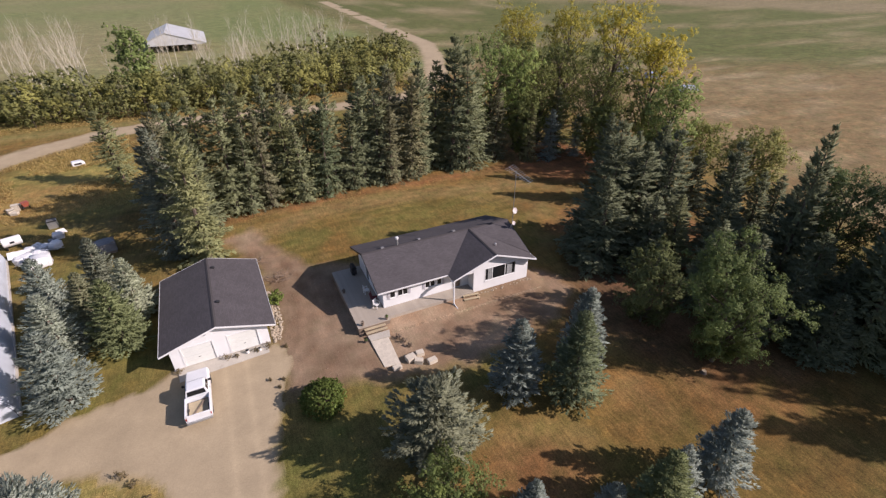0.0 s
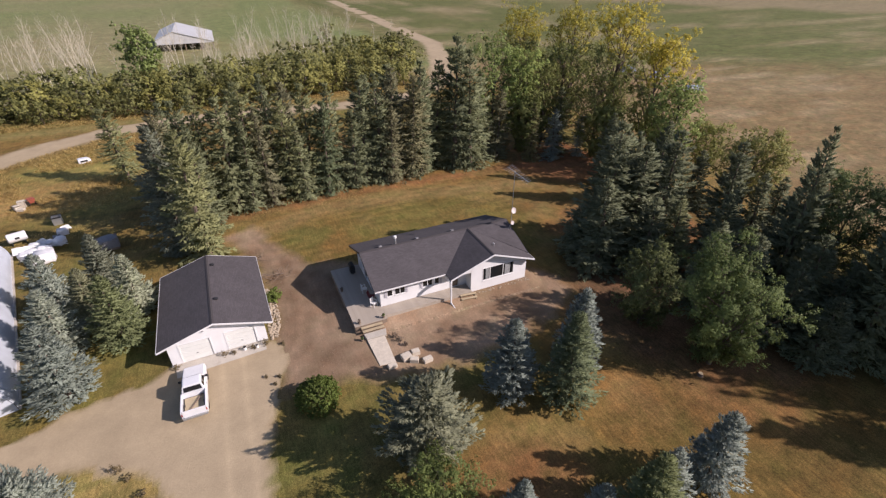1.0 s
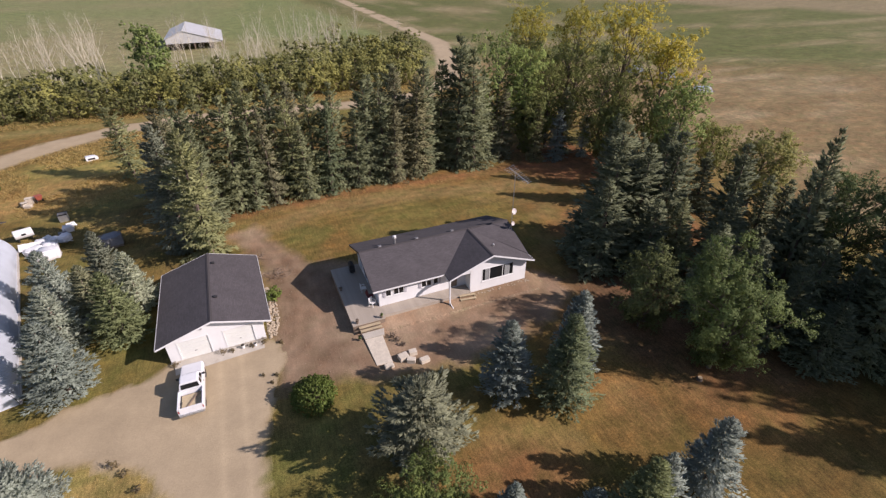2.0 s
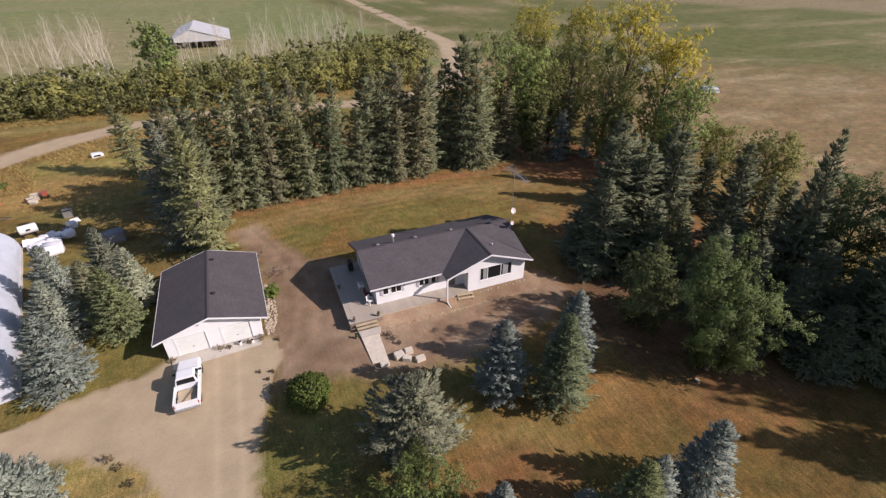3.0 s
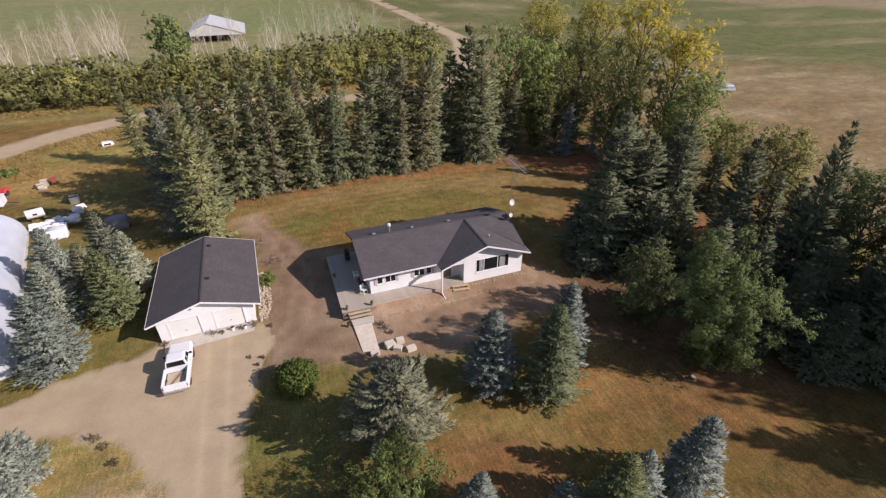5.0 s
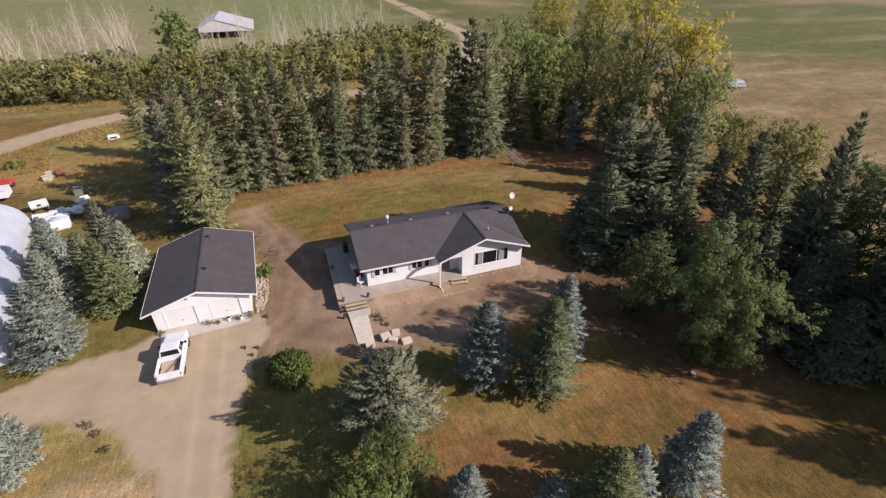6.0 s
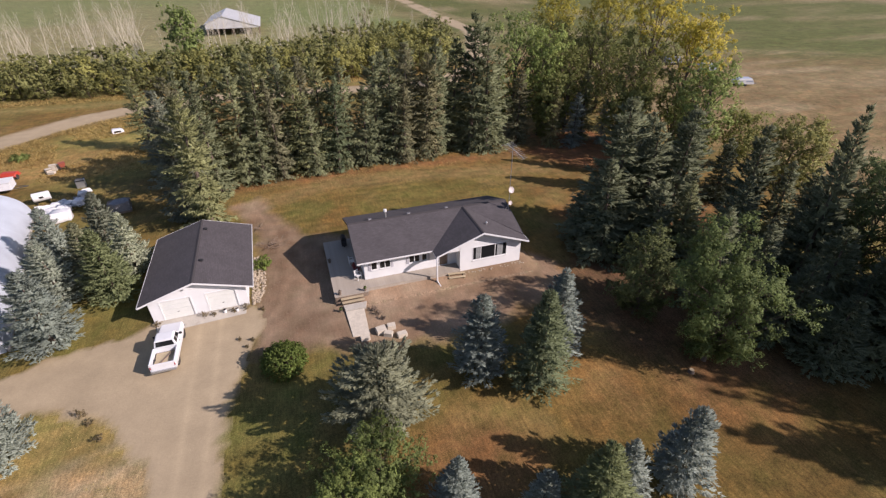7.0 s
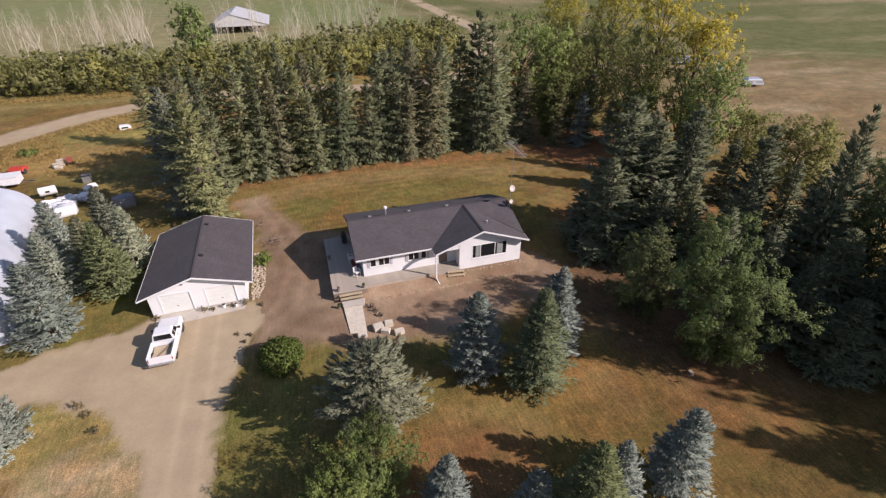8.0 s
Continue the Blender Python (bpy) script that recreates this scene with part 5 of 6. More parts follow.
    part("gable_lamp", Shape().tube([(-0.9, 0.36, 2.95), (-0.9, 0.3, 2.88)], [0.06, 0.1], 8), METAL, g, "small metal yard lamp")
    solid("garage_apron", Shape().slab([(-17.0, -0.35, 0.05), (-10.0, 0.15, 0.05), (-9.95, 1.2, 0.17), (-17.15, 1.15, 0.17)], 0.16), CONCRETE, "worn concrete apron in front of the garage doors", "slab", bevel=0.01)


build_garage()


# ---- the pickup ----
def loft(sections):
    """A skin through cross-sections of equally many points."""
    n = len(sections[0])
    pts = [p for s in sections for p in s]
    faces = [(i * n + k, i * n + (k + 1) % n, (i + 1) * n + (k + 1) % n, (i + 1) * n + k) for i in range(len(sections) - 1) for k in range(n)]
    faces += [tuple(range(n - 1, -1, -1)), tuple((len(sections) - 1) * n + k for k in range(n))]
    return Shape().poly(pts, faces)


def wheel(parent, x, y, r=0.37, w=0.24):
    prof = [(r * 0.6, -w / 2), (r * 0.93, -w / 2), (r, -w * 0.3), (r, w * 0.3), (r * 0.93, w / 2), (r * 0.6, w / 2)]
    n = 20
    s = Shape()
    s.poly([(px, r_ * math.cos(6.2832 * k / n), r_ * math.sin(6.2832 * k / n)) for k in range(n) for r_, px in prof],
           [(k * 6 + j, k * 6 + (j + 1) % 6, ((k + 1) % n) * 6 + (j + 1) % 6, ((k + 1) % n) * 6 + j) for k in range(n) for j in range(6)])
    wh = part("wheel", Shape().tube([(-w * 0.3, 0, 0), (w * 0.3, 0, 0)], r * 0.6, 16), METAL, parent, "steel wheel", Matrix.Translation((x, y, r)))
    part("tyre", s, RUBBER, wh, "black tyre", smooth=True)
    part("hub", Shape().tube([(-w * 0.36, 0, 0), (w * 0.36, 0, 0)], r * 0.2, 10), DARKMETAL, wh)


def build_pickup():
    tk = thing("pickup_truck", "white pickup parked facing the garage, load bed open", "truck", pose(-15.53, -2.88, 0, 0, 0, 0.3) @ Matrix.Diagonal((0.92, 0.905, 0.97, 1.0)))
    sec = lambda y, half, z0, z1, c=0.08: [(-half, y, z0), (half, y, z0), (half + 0.02, y, (z0 + z1) / 2), (half - 0.02, y, z1 - c), (half - c - 0.03, y, z1), (-half + c + 0.03, y, z1), (-half + 0.02, y, z1 - c), (-half - 0.02, y, (z0 + z1) / 2)]
    part("body", loft([sec(-0.68, 0.93, 0.42, 1.18), sec(1.05, 0.94, 0.42, 1.17)]), PAINT, tk, "white cab sides", bevel=0.025)
    part("hood", loft([sec(1.055, 0.93, 0.42, 1.15), sec(1.7, 0.925, 0.42, 1.12), sec(2.55, 0.90, 0.45, 1.05), sec(2.72, 0.84, 0.5, 0.98)]), PAINT, tk, "white hood and fenders", bevel=0.025)
    part("cab", loft([[(-0.86, -0.66, 1.19), (0.86, -0.66, 1.19), (0.72, -0.58, 1.72), (0.62, -0.56, 1.79), (-0.62, -0.56, 1.79), (-0.72, -0.58, 1.72)],
                      [(-0.86, 0.45, 1.19), (0.86, 0.45, 1.19), (0.73, 0.35, 1.73), (0.63, 0.33, 1.81), (-0.63, 0.33, 1.81), (-0.73, 0.35, 1.73)],
                      [(-0.85, 1.04, 1.18), (0.85, 1.04, 1.18), (0.72, 0.55, 1.68), (0.6, 0.5, 1.78), (-0.6, 0.5, 1.78), (-0.72, 0.55, 1.68)]]), PAINT, tk, "white cab roof and pillars", bevel=0.025)
    part("rear_window", Shape().prism([(-0.7, -0.668, 1.24), (0.7, -0.668, 1.24), (0.63, -0.60, 1.66), (-0.63, -0.60, 1.66)], (0, -0.012, 0.002)), GLASS, tk, "dark rear window")
    part("windshield", Shape().prism([(-0.74, 1.02, 1.225), (0.74, 1.02, 1.225), (0.6, 0.58, 1.68), (-0.6, 0.58, 1.68)], (0, 0.02, 0.02)), GLASS, tk, "dark windshield")
    for sg in (-1, 1):
        for a, b in ((-0.52, -0.08), (0.0, 0.72)):
            b2 = b - 0.28 if b > 0.5 else b
            part("side_window", Shape().prism([(sg * 0.842, a, 1.25), (sg * 0.842, b, 1.25), (sg * 0.752, b2, 1.66), (sg * 0.752, a, 1.66)], (sg * 0.012, 0, 0.002)), GLASS, tk, "dark side window")
        part("mirror", Shape().box(sg * 0.9 if sg > 0 else -1.12, 1.12 if sg > 0 else -0.9, 0.62, 0.72, 1.18, 1.38), BLACK, tk, "black door mirror", bevel=0.02)
        part("headlight", Shape().box(0.55 * sg - 0.16, 0.55 * sg + 0.16, 2.7, 2.745, 0.72, 0.9), LENS_CLEAR, tk, "clear headlight")
        part("tail_light", Shape().box(0.90 * sg - 0.035, 0.90 * sg + 0.035, -2.775, -2.745, 0.78, 1.0), LENS_RED, tk, "red tail light")
        part("bed_side", loft([[(sg * 0.85, y, 0.5), (sg * 0.95, y, 0.45), (sg * 0.985, y, 0.85), (sg * 0.965, y, 1.17), (sg * 0.945, y, 1.22), (sg * 0.865, y, 1.22), (sg * 0.85, y, 1.19)][::sg] for y in (-2.74, -0.72)]), PAINT, tk, "white load bed side", bevel=0.025)
        part("door_handle", Shape().box(sg * 0.952 - 0.015, sg * 0.952 + 0.015, -0.02, 0.14, 1.0, 1.04), DARKMETAL, tk)
    part("bed_floor", Shape().box(-0.849, 0.849, -2.69, -0.74, 0.68, 0.75), DARKMETAL, tk, "dusty bed floor")
    part("bed_front", Shape().box(-0.849, 0.849, -0.80, -0.73, 0.752, 1.22), PAINT, tk)
    part("tailgate", Shape().box(-0.845, 0.845, -2.78, -2.70, 0.56, 1.21), PAINT, tk, "closed white tailgate", bevel=0.015)
    part("rear_bumper", Shape().box(-0.93, 0.93, -2.93, -2.80, 0.42, 0.60), METAL, tk, "chrome rear bumper", bevel=0.03)
    part("front_bumper", Shape().box(-0.93, 0.93, 2.74, 2.86, 0.42, 0.62), METAL, tk, "chrome front bumper", bevel=0.03)
    part("grille", Shape().box(-0.38, 0.38, 2.71, 2.74, 0.66, 0.92), BLACK, tk, "black grille")
    part("undercarriage", Shape().box(-0.6, 0.6, -2.6, 2.4, 0.3, 0.44), BLACK, tk)
    for x in (-0.8, 0.8):
        for y in (-1.72, 1.78):
            wheel(tk, x, y)
            part("wheel_arch", Shape().tube([(x * 1.0 - 0.13, y, 0.40), (x * 1.0 + 0.13, y, 0.40)], 0.44, 16), BLACK, tk)
    # load
    solid("plywood_sheet", Shape().box(-0.66, 0.64, -0.8, 0.74, 0, 0.03), LUMBER, "tan plywood sheet lying in the truck bed", "board", m=pose(-15.52, -4.45, 0.75, 0.6, 0.6, 1))
    solid("plank", Shape().box(-0.06, 0.06, -0.9, 0.85, 0, 0.05), OLDWOOD, "dark plank laid aslant on the truck bed", "board", m=pose(-15.45, -4.42, 0.81, 2, 1, -33))


build_pickup()


# ---- outlying buildings ----
def build_arched_shed():
    m = pose(-33.0, -0.2, 0, 0, 0, 15)
    sh = thing("arched_shed", "white ribbed metal arched storage shed", "shed", m)
    n, r, h, d = 22, 5.4, 3.9, 28.0
    ring = [(-r * math.cos(math.pi * k / n), h * math.sin(math.pi * k / n) ** 0.9) for k in range(n + 1)]
    s = Shape()
    ribs = 54
    pts, faces = [], []
    for j in range(ribs + 1):
        y = d * j / ribs
        q = 1.0 + (0.006 if j % 2 else 0.0)
        pts += [(x * q, y, z * q) for x, z in ring]
    faces = [(j * (n + 1) + k, j * (n + 1) + k + 1, (j + 1) * (n + 1) + k + 1, (j + 1) * (n + 1) + k) for j in range(ribs) for k in range(n)]
    s.poly(pts, faces)
    part("arched_roof", s, RIB_WHITE, sh, "white corrugated metal skin", smooth=True)
    for y in (0.05, d - 0.15):
        part("end_wall", Shape().prism([(x * 0.985, y, z * 0.985) for x, z in ring], (0, 0.1, 0)), RIB_WHITE, sh)
    part("sliding_door", Shape().box(-2.2, 2.2, -0.06, 0.03, 0.0, 3.1), DOOR_WHITE, sh)
    part("base_curb", Shape().box(r - 0.02, r + 0.14, 0.0, d, 0.0, 0.22).box(-r - 0.14, -r + 0.02, 0.0, d, 0.0, 0.22), CONCRETE, sh)


build_arched_shed()


def build_barn():
    b = thing("hay_barn", "open-sided hay barn with a pale metal roof", "barn", pose(-22.0, 181.0, 0, 0, 0, 0))
    a, w, d, r, ea, ew = -6.8, 13.6, 36.0, 6.9, 4.2, 2.9
    part("roof", Shape().slab([(a, 0, ea), (0, 0, r), (0, d, r), (a, d, ea)], 0.15), RIB_BARN, b, "pale ribbed metal roof")
    part("roof", Shape().slab([(0, 0, r), (w, 0, ew), (w, d, ew), (0, d, r)], 0.15), RIB_BARN, b)
    for y in (0.3, d - 0.4):
        part("gable_wall", Shape().prism([(a + 0.4, y, 2.5), (w - 0.4, y, 2.5), (w - 0.4, y, ew - 0.1), (0, y, r - 0.25), (a + 0.4, y, ea - 0.1)], (0, 0.15, 0)), RIB_BARN, b, "pale metal gable")
    for x in (-6.2, -2, 3.3, 8.6, 13):
        for y in (0.5, 9, 18, 27, 35.2):
            part("post", Shape().box(x - 0.15, x + 0.15, y, y + 0.3, 0, 2.7), OLDWOOD, b)
    part("back_wall", Shape().box(-6.2, 13, 35.6, 35.8, 0, 2.5), BARNBOARD, b, "weathered boards")
    part("side_wall", Shape().box(-6.5, -6.3, 6.0, 35.4, 0, 3.6), BARNBOARD, b)
    for i in range(5):
        bx = thing("hay_bale", "dark weathered round hay bale stored under the barn", "hay bale", pose(-26 + i * 3.3, 190 + (i % 2), 0.0), "hay bales")
        part("bale", Shape().tube([(0, -0.8, 0.78), (0, 0.8, 0.78)], 0.78, 16), OLDWOOD, bx)


build_barn()


# ---- shelterbelt, bare poplars and far trees ----
def hedge_source(seed, h, r, x, y):
    return leafy("hedge_tree", "bushy olive shelterbelt tree in a long row", "tree", seed, h, r, 0.1, 13, 4, 0.92, 52, 0.16, LEAF_HEDGE, (x, y, 0), "shelterbelt", low=0.1, round_=1.0)


HEDGE = [hedge_source(301, 6.5, 2.7, -62.0, 92.5), hedge_source(302, 6.5, 2.5, -58.5, 92.8), hedge_source(303, 6.5, 2.9, -55.0, 92.2)]
rng = random.Random(31)
for row, (dy, slant, h0) in enumerate(((0.0, 0.04, 5.6), (5.5, 0.15, 7.0), (11.0, 0.3, 7.8))):
    x = -86.0 + row * 1.3
    while x < 39 + 4 * row:
        if not (row == 0 and -63.5 < x < -53.5):
            base = 92.0 if x < -48 else 89.6 if x < -14 else 89.6 + (x + 14) * slant
            h = (h0 + rng.uniform(-1.1, 1.1) + (0.7 if x > -25 else 0) + (0.6 if x > 8 else 0)) / 6.5
            ob = copy_thing(HEDGE[rng.randrange(3)], Matrix.Translation((x, base + dy + rng.uniform(-0.8, 0.8), 0)) @ Euler((0, 0, rng.random() * 6.28)).to_matrix().to_4x4() @ Matrix.Diagonal((h * rng.uniform(1.05, 1.35),) * 2 + (h, 1)))
        x += rng.uniform(3.7, 5.1)
leafy("leafy_tree", "yellow-green rounded tree beside the hay barn", "tree", 320, 16.4, 4.3, 0.25, 36, 8, 1.15, 54, 0.21, LEAF_POPLAR, (-26.0, 110.5, 0), "broadleaf trees", low=0.12)
for seed, x, y, h in ((321, 30.0, 128.0, 9.5), (322, 36.5, 126.0, 8.5), (323, 25.0, 132.0, 12.5), (324, 43.0, 124.0, 9.0)):
    leafy("leafy_tree", "bushy green tree at the end of the shelterbelt", "tree", seed, h, 2.6, 0.18, 14, 5, 0.8, 60, 0.2, LEAF_HEDGE, (x, y, 0), "broadleaf trees", low=0.1)


def bare_tree(seed, h):
    """A leafless poplar: a slim wandering stem, steep forks and fine twigs."""
    rr = random.Random(seed)
    s, t = Shape(), Shape()
    path = [Vector((0, 0, -0.2))]
    for i in range(1, 6):
        path.append(Vector((path[-1].x + rr.uniform(-0.035, 0.035) * h, path[-1].y + rr.uniform(-0.035, 0.035) * h, h * i / 5)))
    s.tube(path, [0.1, 0.09, 0.075, 0.056, 0.036, 0.012], 5)
    for i in range(16):
        f = rr.uniform(0.22, 0.96)
        j = min(4, int(f * 5))
        a = path[j].lerp(path[j + 1], f * 5 - j)
        ang = rr.uniform(0, 6.2832)
        d = Vector((math.cos(ang), math.sin(ang), rr.uniform(1.1, 2.4))).normalized() * h * (1.08 - f) * rr.uniform(0.28, 0.6)
        w = 0.038 * (1.15 - f)
        m = a + d * 0.5 + Vector((rr.uniform(-0.3, 0.3), rr.uniform(-0.3, 0.3), 0.1))
        t.tube([a, m, a + d], [w, w * 0.7, 0.01], 4)
        for g in (0.35, 0.6, 0.8):
            p = a + d * g
            t.tube([p, p + Vector((rr.uniform(-1, 1), rr.uniform(-1, 1), rr.uniform(0.6, 1.6))) * h * 0.06], [w * 0.45, 0.008], 3)
    return s, t


def poplar_source(seed, h, x, y):
    ob = thing("bare_poplar", "leafless pale-barked poplar beside the field", "tree", pose(x, y, 0), "bare poplars")
    s, t = bare_tree(seed, h)
    part("trunk", s, PALEBARK, ob)
    part("crown", t, PALEBARK, ob)
    return ob


POPLARS = [poplar_source(401 + i, 15.0, -66 + i * 3.1, 116 + i * 1.3) for i in range(6)]
rng = random.Random(41)
for i in range(100):
    x = rng.uniform(-98, 46) if i % 3 else rng.uniform(-75, -38) if i % 2 else rng.uniform(-22, 16)
    y = rng.uniform(112, 126) + (0.12 * (x + 20) + 4 if x > -20 else 0)
    k = rng.uniform(0.65, 1.1) * 1.1
    copy_thing(POPLARS[i % 6], Matrix.Translation((x, y, 0)) @ Euler((rng.uniform(-0.06, 0.06), rng.uniform(0.0, 0.2), rng.random() * 6.28)).to_matrix().to_4x4() @ Matrix.Diagonal((k, k, k, 1)))


# ---- things about the yard ----
def build_antenna():
    a = thing("antenna_mast", "tall thin mast with a television antenna and two dishes", "antenna", pose(16.25, 3.3, 0))
    part("mast", Shape().tube([(0, 0, 4.2), (0, 0, 10.9)], 0.03, 8), METAL, a)
    part("bracket", Shape().tube([(-0.35, 0, 4.25), (0, 0, 4.9)], 0.02, 6).tube([(0, 0.4, 4.3), (0, 0, 4.9)], 0.02, 6), METAL, a)
    y = part("yagi", Shape().tube([(0.09, 1.4, 10.75), (-0.17, -2.7, 10.75)], 0.028, 6), METAL, a, "aluminium boom with many rods")
    for i in range(12):
        f = i / 11
        ln = 0.9 - 0.4 * f
        c = Vector((0.09, 1.4, 10.78)).lerp(Vector((-0.17, -2.7, 10.78)), f)
        u = Vector((0.89, 0.456, 0)) * ln
        part("rod", Shape().tube([c - u, c + u], 0.014, 5), METAL, y)
    for z, r, lab in ((6.5, 0.33, "dull white satellite dish"), (5.05, 0.23, "small dull white satellite dish")):
        n = 16
        s = Shape()
        pts = [(0, 0, 0)] + [(q * r * math.cos(6.2832 * k / n), q * r * math.sin(6.2832 * k / n), 0.22 * r * q * q) for q in (0.5, 1.0) for k in range(n)]
        back = [(x, yy, zz - 0.03) for x, yy, zz in pts]
        fc = [(0, 1 + k, 1 + (k + 1) % n) for k in range(n)] + [(1 + k, 1 + n + k, 1 + n + (k + 1) % n, 1 + (k + 1) % n) for k in range(n)]
        o = len(pts)
        fb = [tuple(o + i for i in f[::-1]) for f in fc]
        rim = [(1 + n + k, o + 1 + n + k, o + 1 + n + (k + 1) % n, 1 + n + (k + 1) % n) for k in range(n)]
        s.poly(pts + back, fc + fb + rim)
        d = part("dish", s, DISH, a, lab, look((0.08, -0.12, z), (-2, 8, z - 3.2)))
        part("feed_arm", Shape().tube([(0, -r * 0.9, 0.1), (0, 0, r * 1.1)], 0.015, 5), METAL, d)


build_antenna()


def plastic_chair(x, y, z, turn, group="deck chairs"):
    c = thing("garden_chair", "white moulded plastic chair on the deck", "chair", pose(x, y, z, 0, 0, turn), group)
    part("seat", Shape().box(-0.24, 0.24, -0.24, 0.24, 0.40, 0.43), PLASTIC, c, bevel=0.012)
    b = Shape()
    for i in range(5):
        b.box(-0.22 + i * 0.095, -0.16 + i * 0.095, 0.22, 0.25, 0.43, 0.84)
    b.box(-0.25, 0.25, 0.215, 0.255, 0.84, 0.92)
    part("backrest", b, PLASTIC, c)
    for sx in (-1, 1):
        for sy in (-1, 1):
            part("leg", Shape().box(sx * 0.22 - 0.022, sx * 0.22 + 0.022, sy * 0.22 - 0.022, sy * 0.22 + 0.022, 0, 0.40), PLASTIC, c)
        part("armrest", Shape().box(sx * 0.25 - 0.03, sx * 0.25 + 0.03, -0.22, 0.21, 0.63, 0.66).box(sx * 0.25 - 0.02, sx * 0.25 + 0.02, -0.22, -0.18, 0.43, 0.63), PLASTIC, c)


plastic_chair(0.05, 1.0, 0.83, 35)
plastic_chair(-0.15, 3.6, 0.83, 95)


def build_barbecue():
    b = thing("barbecue", "black covered gas barbecue against the house", "barbecue", pose(-0.35, 7.4, 0.83, 0, 0, 90))
    part("cabinet", Shape().box(-0.4, 0.4, -0.25, 0.25, 0.12, 0.8), BLACK, b, bevel=0.03)
    part("lid", loft([[(-0.42, y, 0.81), (0.42, y, 0.81), (0.42, y, z), (-0.42, y, z)] for y, z in ((-0.28, 0.86), (-0.15, 1.1), (0.12, 1.15), (0.28, 0.95))]), BLACK, b, bevel=0.02)
    part("side_shelf", Shape().box(-0.75, -0.43, -0.2, 0.2, 0.76, 0.8), BLACK, b)
    for x in (-0.34, 0.34):
        part("wheel", Shape().tube([(x - 0.03, 0, 0.08), (x + 0.03, 0, 0.08)], 0.08, 12), RUBBER, b)


build_barbecue()
ch = thing("folding_chair", "folding camp chair with a maroon seat", "chair", pose(0.2, 2.1, 0.83, 0, 0, 60))
part("seat", Shape().slab([(-0.28, -0.25, 0.44), (0.28, -0.25, 0.44), (0.28, 0.25, 0.38), (-0.28, 0.25, 0.38)], 0.03), MAROON, ch)
part("backrest", Shape().prism([(-0.28, 0.25, 0.4), (0.28, 0.25, 0.4), (0.28, 0.4, 0.95), (-0.28, 0.4, 0.95)], (0, 0.03, 0.01)), MAROON, ch)
for sx in (-0.27, 0.27):
    part("leg", Shape().tube([(sx, -0.28, 0.0), (sx, 0.28, 0.42)], 0.014, 6), DARKMETAL, ch)
    part("leg", Shape().tube([(sx, 0.3, 0.0), (sx, -0.26, 0.44)], 0.014, 6), DARKMETAL, ch)


def potted(x, y, z, r, h, mat, seed):
    p = thing("potted_plant", "small dark potted plant by the steps", "plant", pose(x, y, z), "potted plants")
    part("pot", Shape().tube([(0, 0, 0), (0, 0, r * 1.1), (0, 0, r * 1.15)], [r * 0.6, r * 0.85, r * 0.8], 12), OLDWOOD, p)
    part("leaves", leaf_mesh("leaves", seed, [(0.2 * h * math.sin(2.4 * k), 0.2 * h * math.cos(2.4 * k), r * 1.1 + h * (0.25 + 0.04 * k), h * 0.24) for k in range(9)], 34, 0.05, r * 2 + h), mat, p)


for i, (x, y, z) in enumerate(((-1.9, -0.9, 0.83), (0.35, -1.0, 0.83), (-2.15, 4.6, 0.83), (-2.1, -2.3, 0.0))):
    potted(x, y, z, 0.16, 0.36, LEAF if i % 2 else OLDWOOD, 500 + i)

for x, y, z, turn, a, b, h in ((0.72, -5.95, 0, 8, 0.42, 0.36, 0.42), (1.62, -5.75, 0, -3, 0.34, 0.26, 0.42), (1.2, -6.55, 0, -28, 0.36, 0.24, 0.40), (2.25, -6.95, 0, 5, 0.40, 0.26, 0.36), (-0.69, -6.42, 0, 2, 0.38, 0.22, 0.32)):
    solid("stone_block", Shape().box(-a, a, -b, b, 0, h), BLOCK, "pale square-cut block lying loose on the soil", "block", m=pose(x, y, z, 0, 0, turn), bevel=0.025, group="loose blocks")


def boulder(seed, r):
    bm = bmesh.new()
    bmesh.ops.create_icosphere(bm, subdivisions=2, radius=r)
    rr = random.Random(seed)
    sx, sy, sz = rr.uniform(0.8, 1.3), rr.uniform(0.8, 1.2), rr.uniform(0.5, 0.8)
    for v in bm.verts:
        n = 1 + 0.22 * noise.noise(v.co * (2.0 / r) * 0.5 + Vector((seed, 0, 0)))
        v.co = Vector((v.co.x * sx * n, v.co.y * sy * n, v.co.z * sz * n))
    me = bpy.data.meshes.new("stone")
    bm.to_mesh(me)
    bm.free()
    return me


STONES = [boulder(i, 0.2) for i in range(6)]
edge = thing("rock_border", "border of pale fieldstones along the garage wall", "stone border")
rr = random.Random(12)
for i in range(280):
    f = rr.random()
    y = 1.2 + f * 8.0
    x = -9.5 + rr.random() * (0.5 + 0.75 * math.sin(math.pi * min(1, f * 0.9 + 0.05)))
    k = rr.uniform(0.4, 0.85)
    part("stone", STONES[i % 6], STONE, edge, "", Matrix.Translation((x, y, 0.06 * k)) @ Euler((rr.random() * 3, rr.random() * 3, rr.random() * 6)).to_matrix().to_4x4() @ Matrix.Diagonal((k, k, k, 1)))
leafy("low_shrub", "low green shrub in the stone border", "shrub", 510, 1.2, 0.85, 0.03, 14, 5, 0.26, 60, 0.06, LEAF_SHRUB, (-8.5, 7.1, 0), "shrubs", low=0.05)
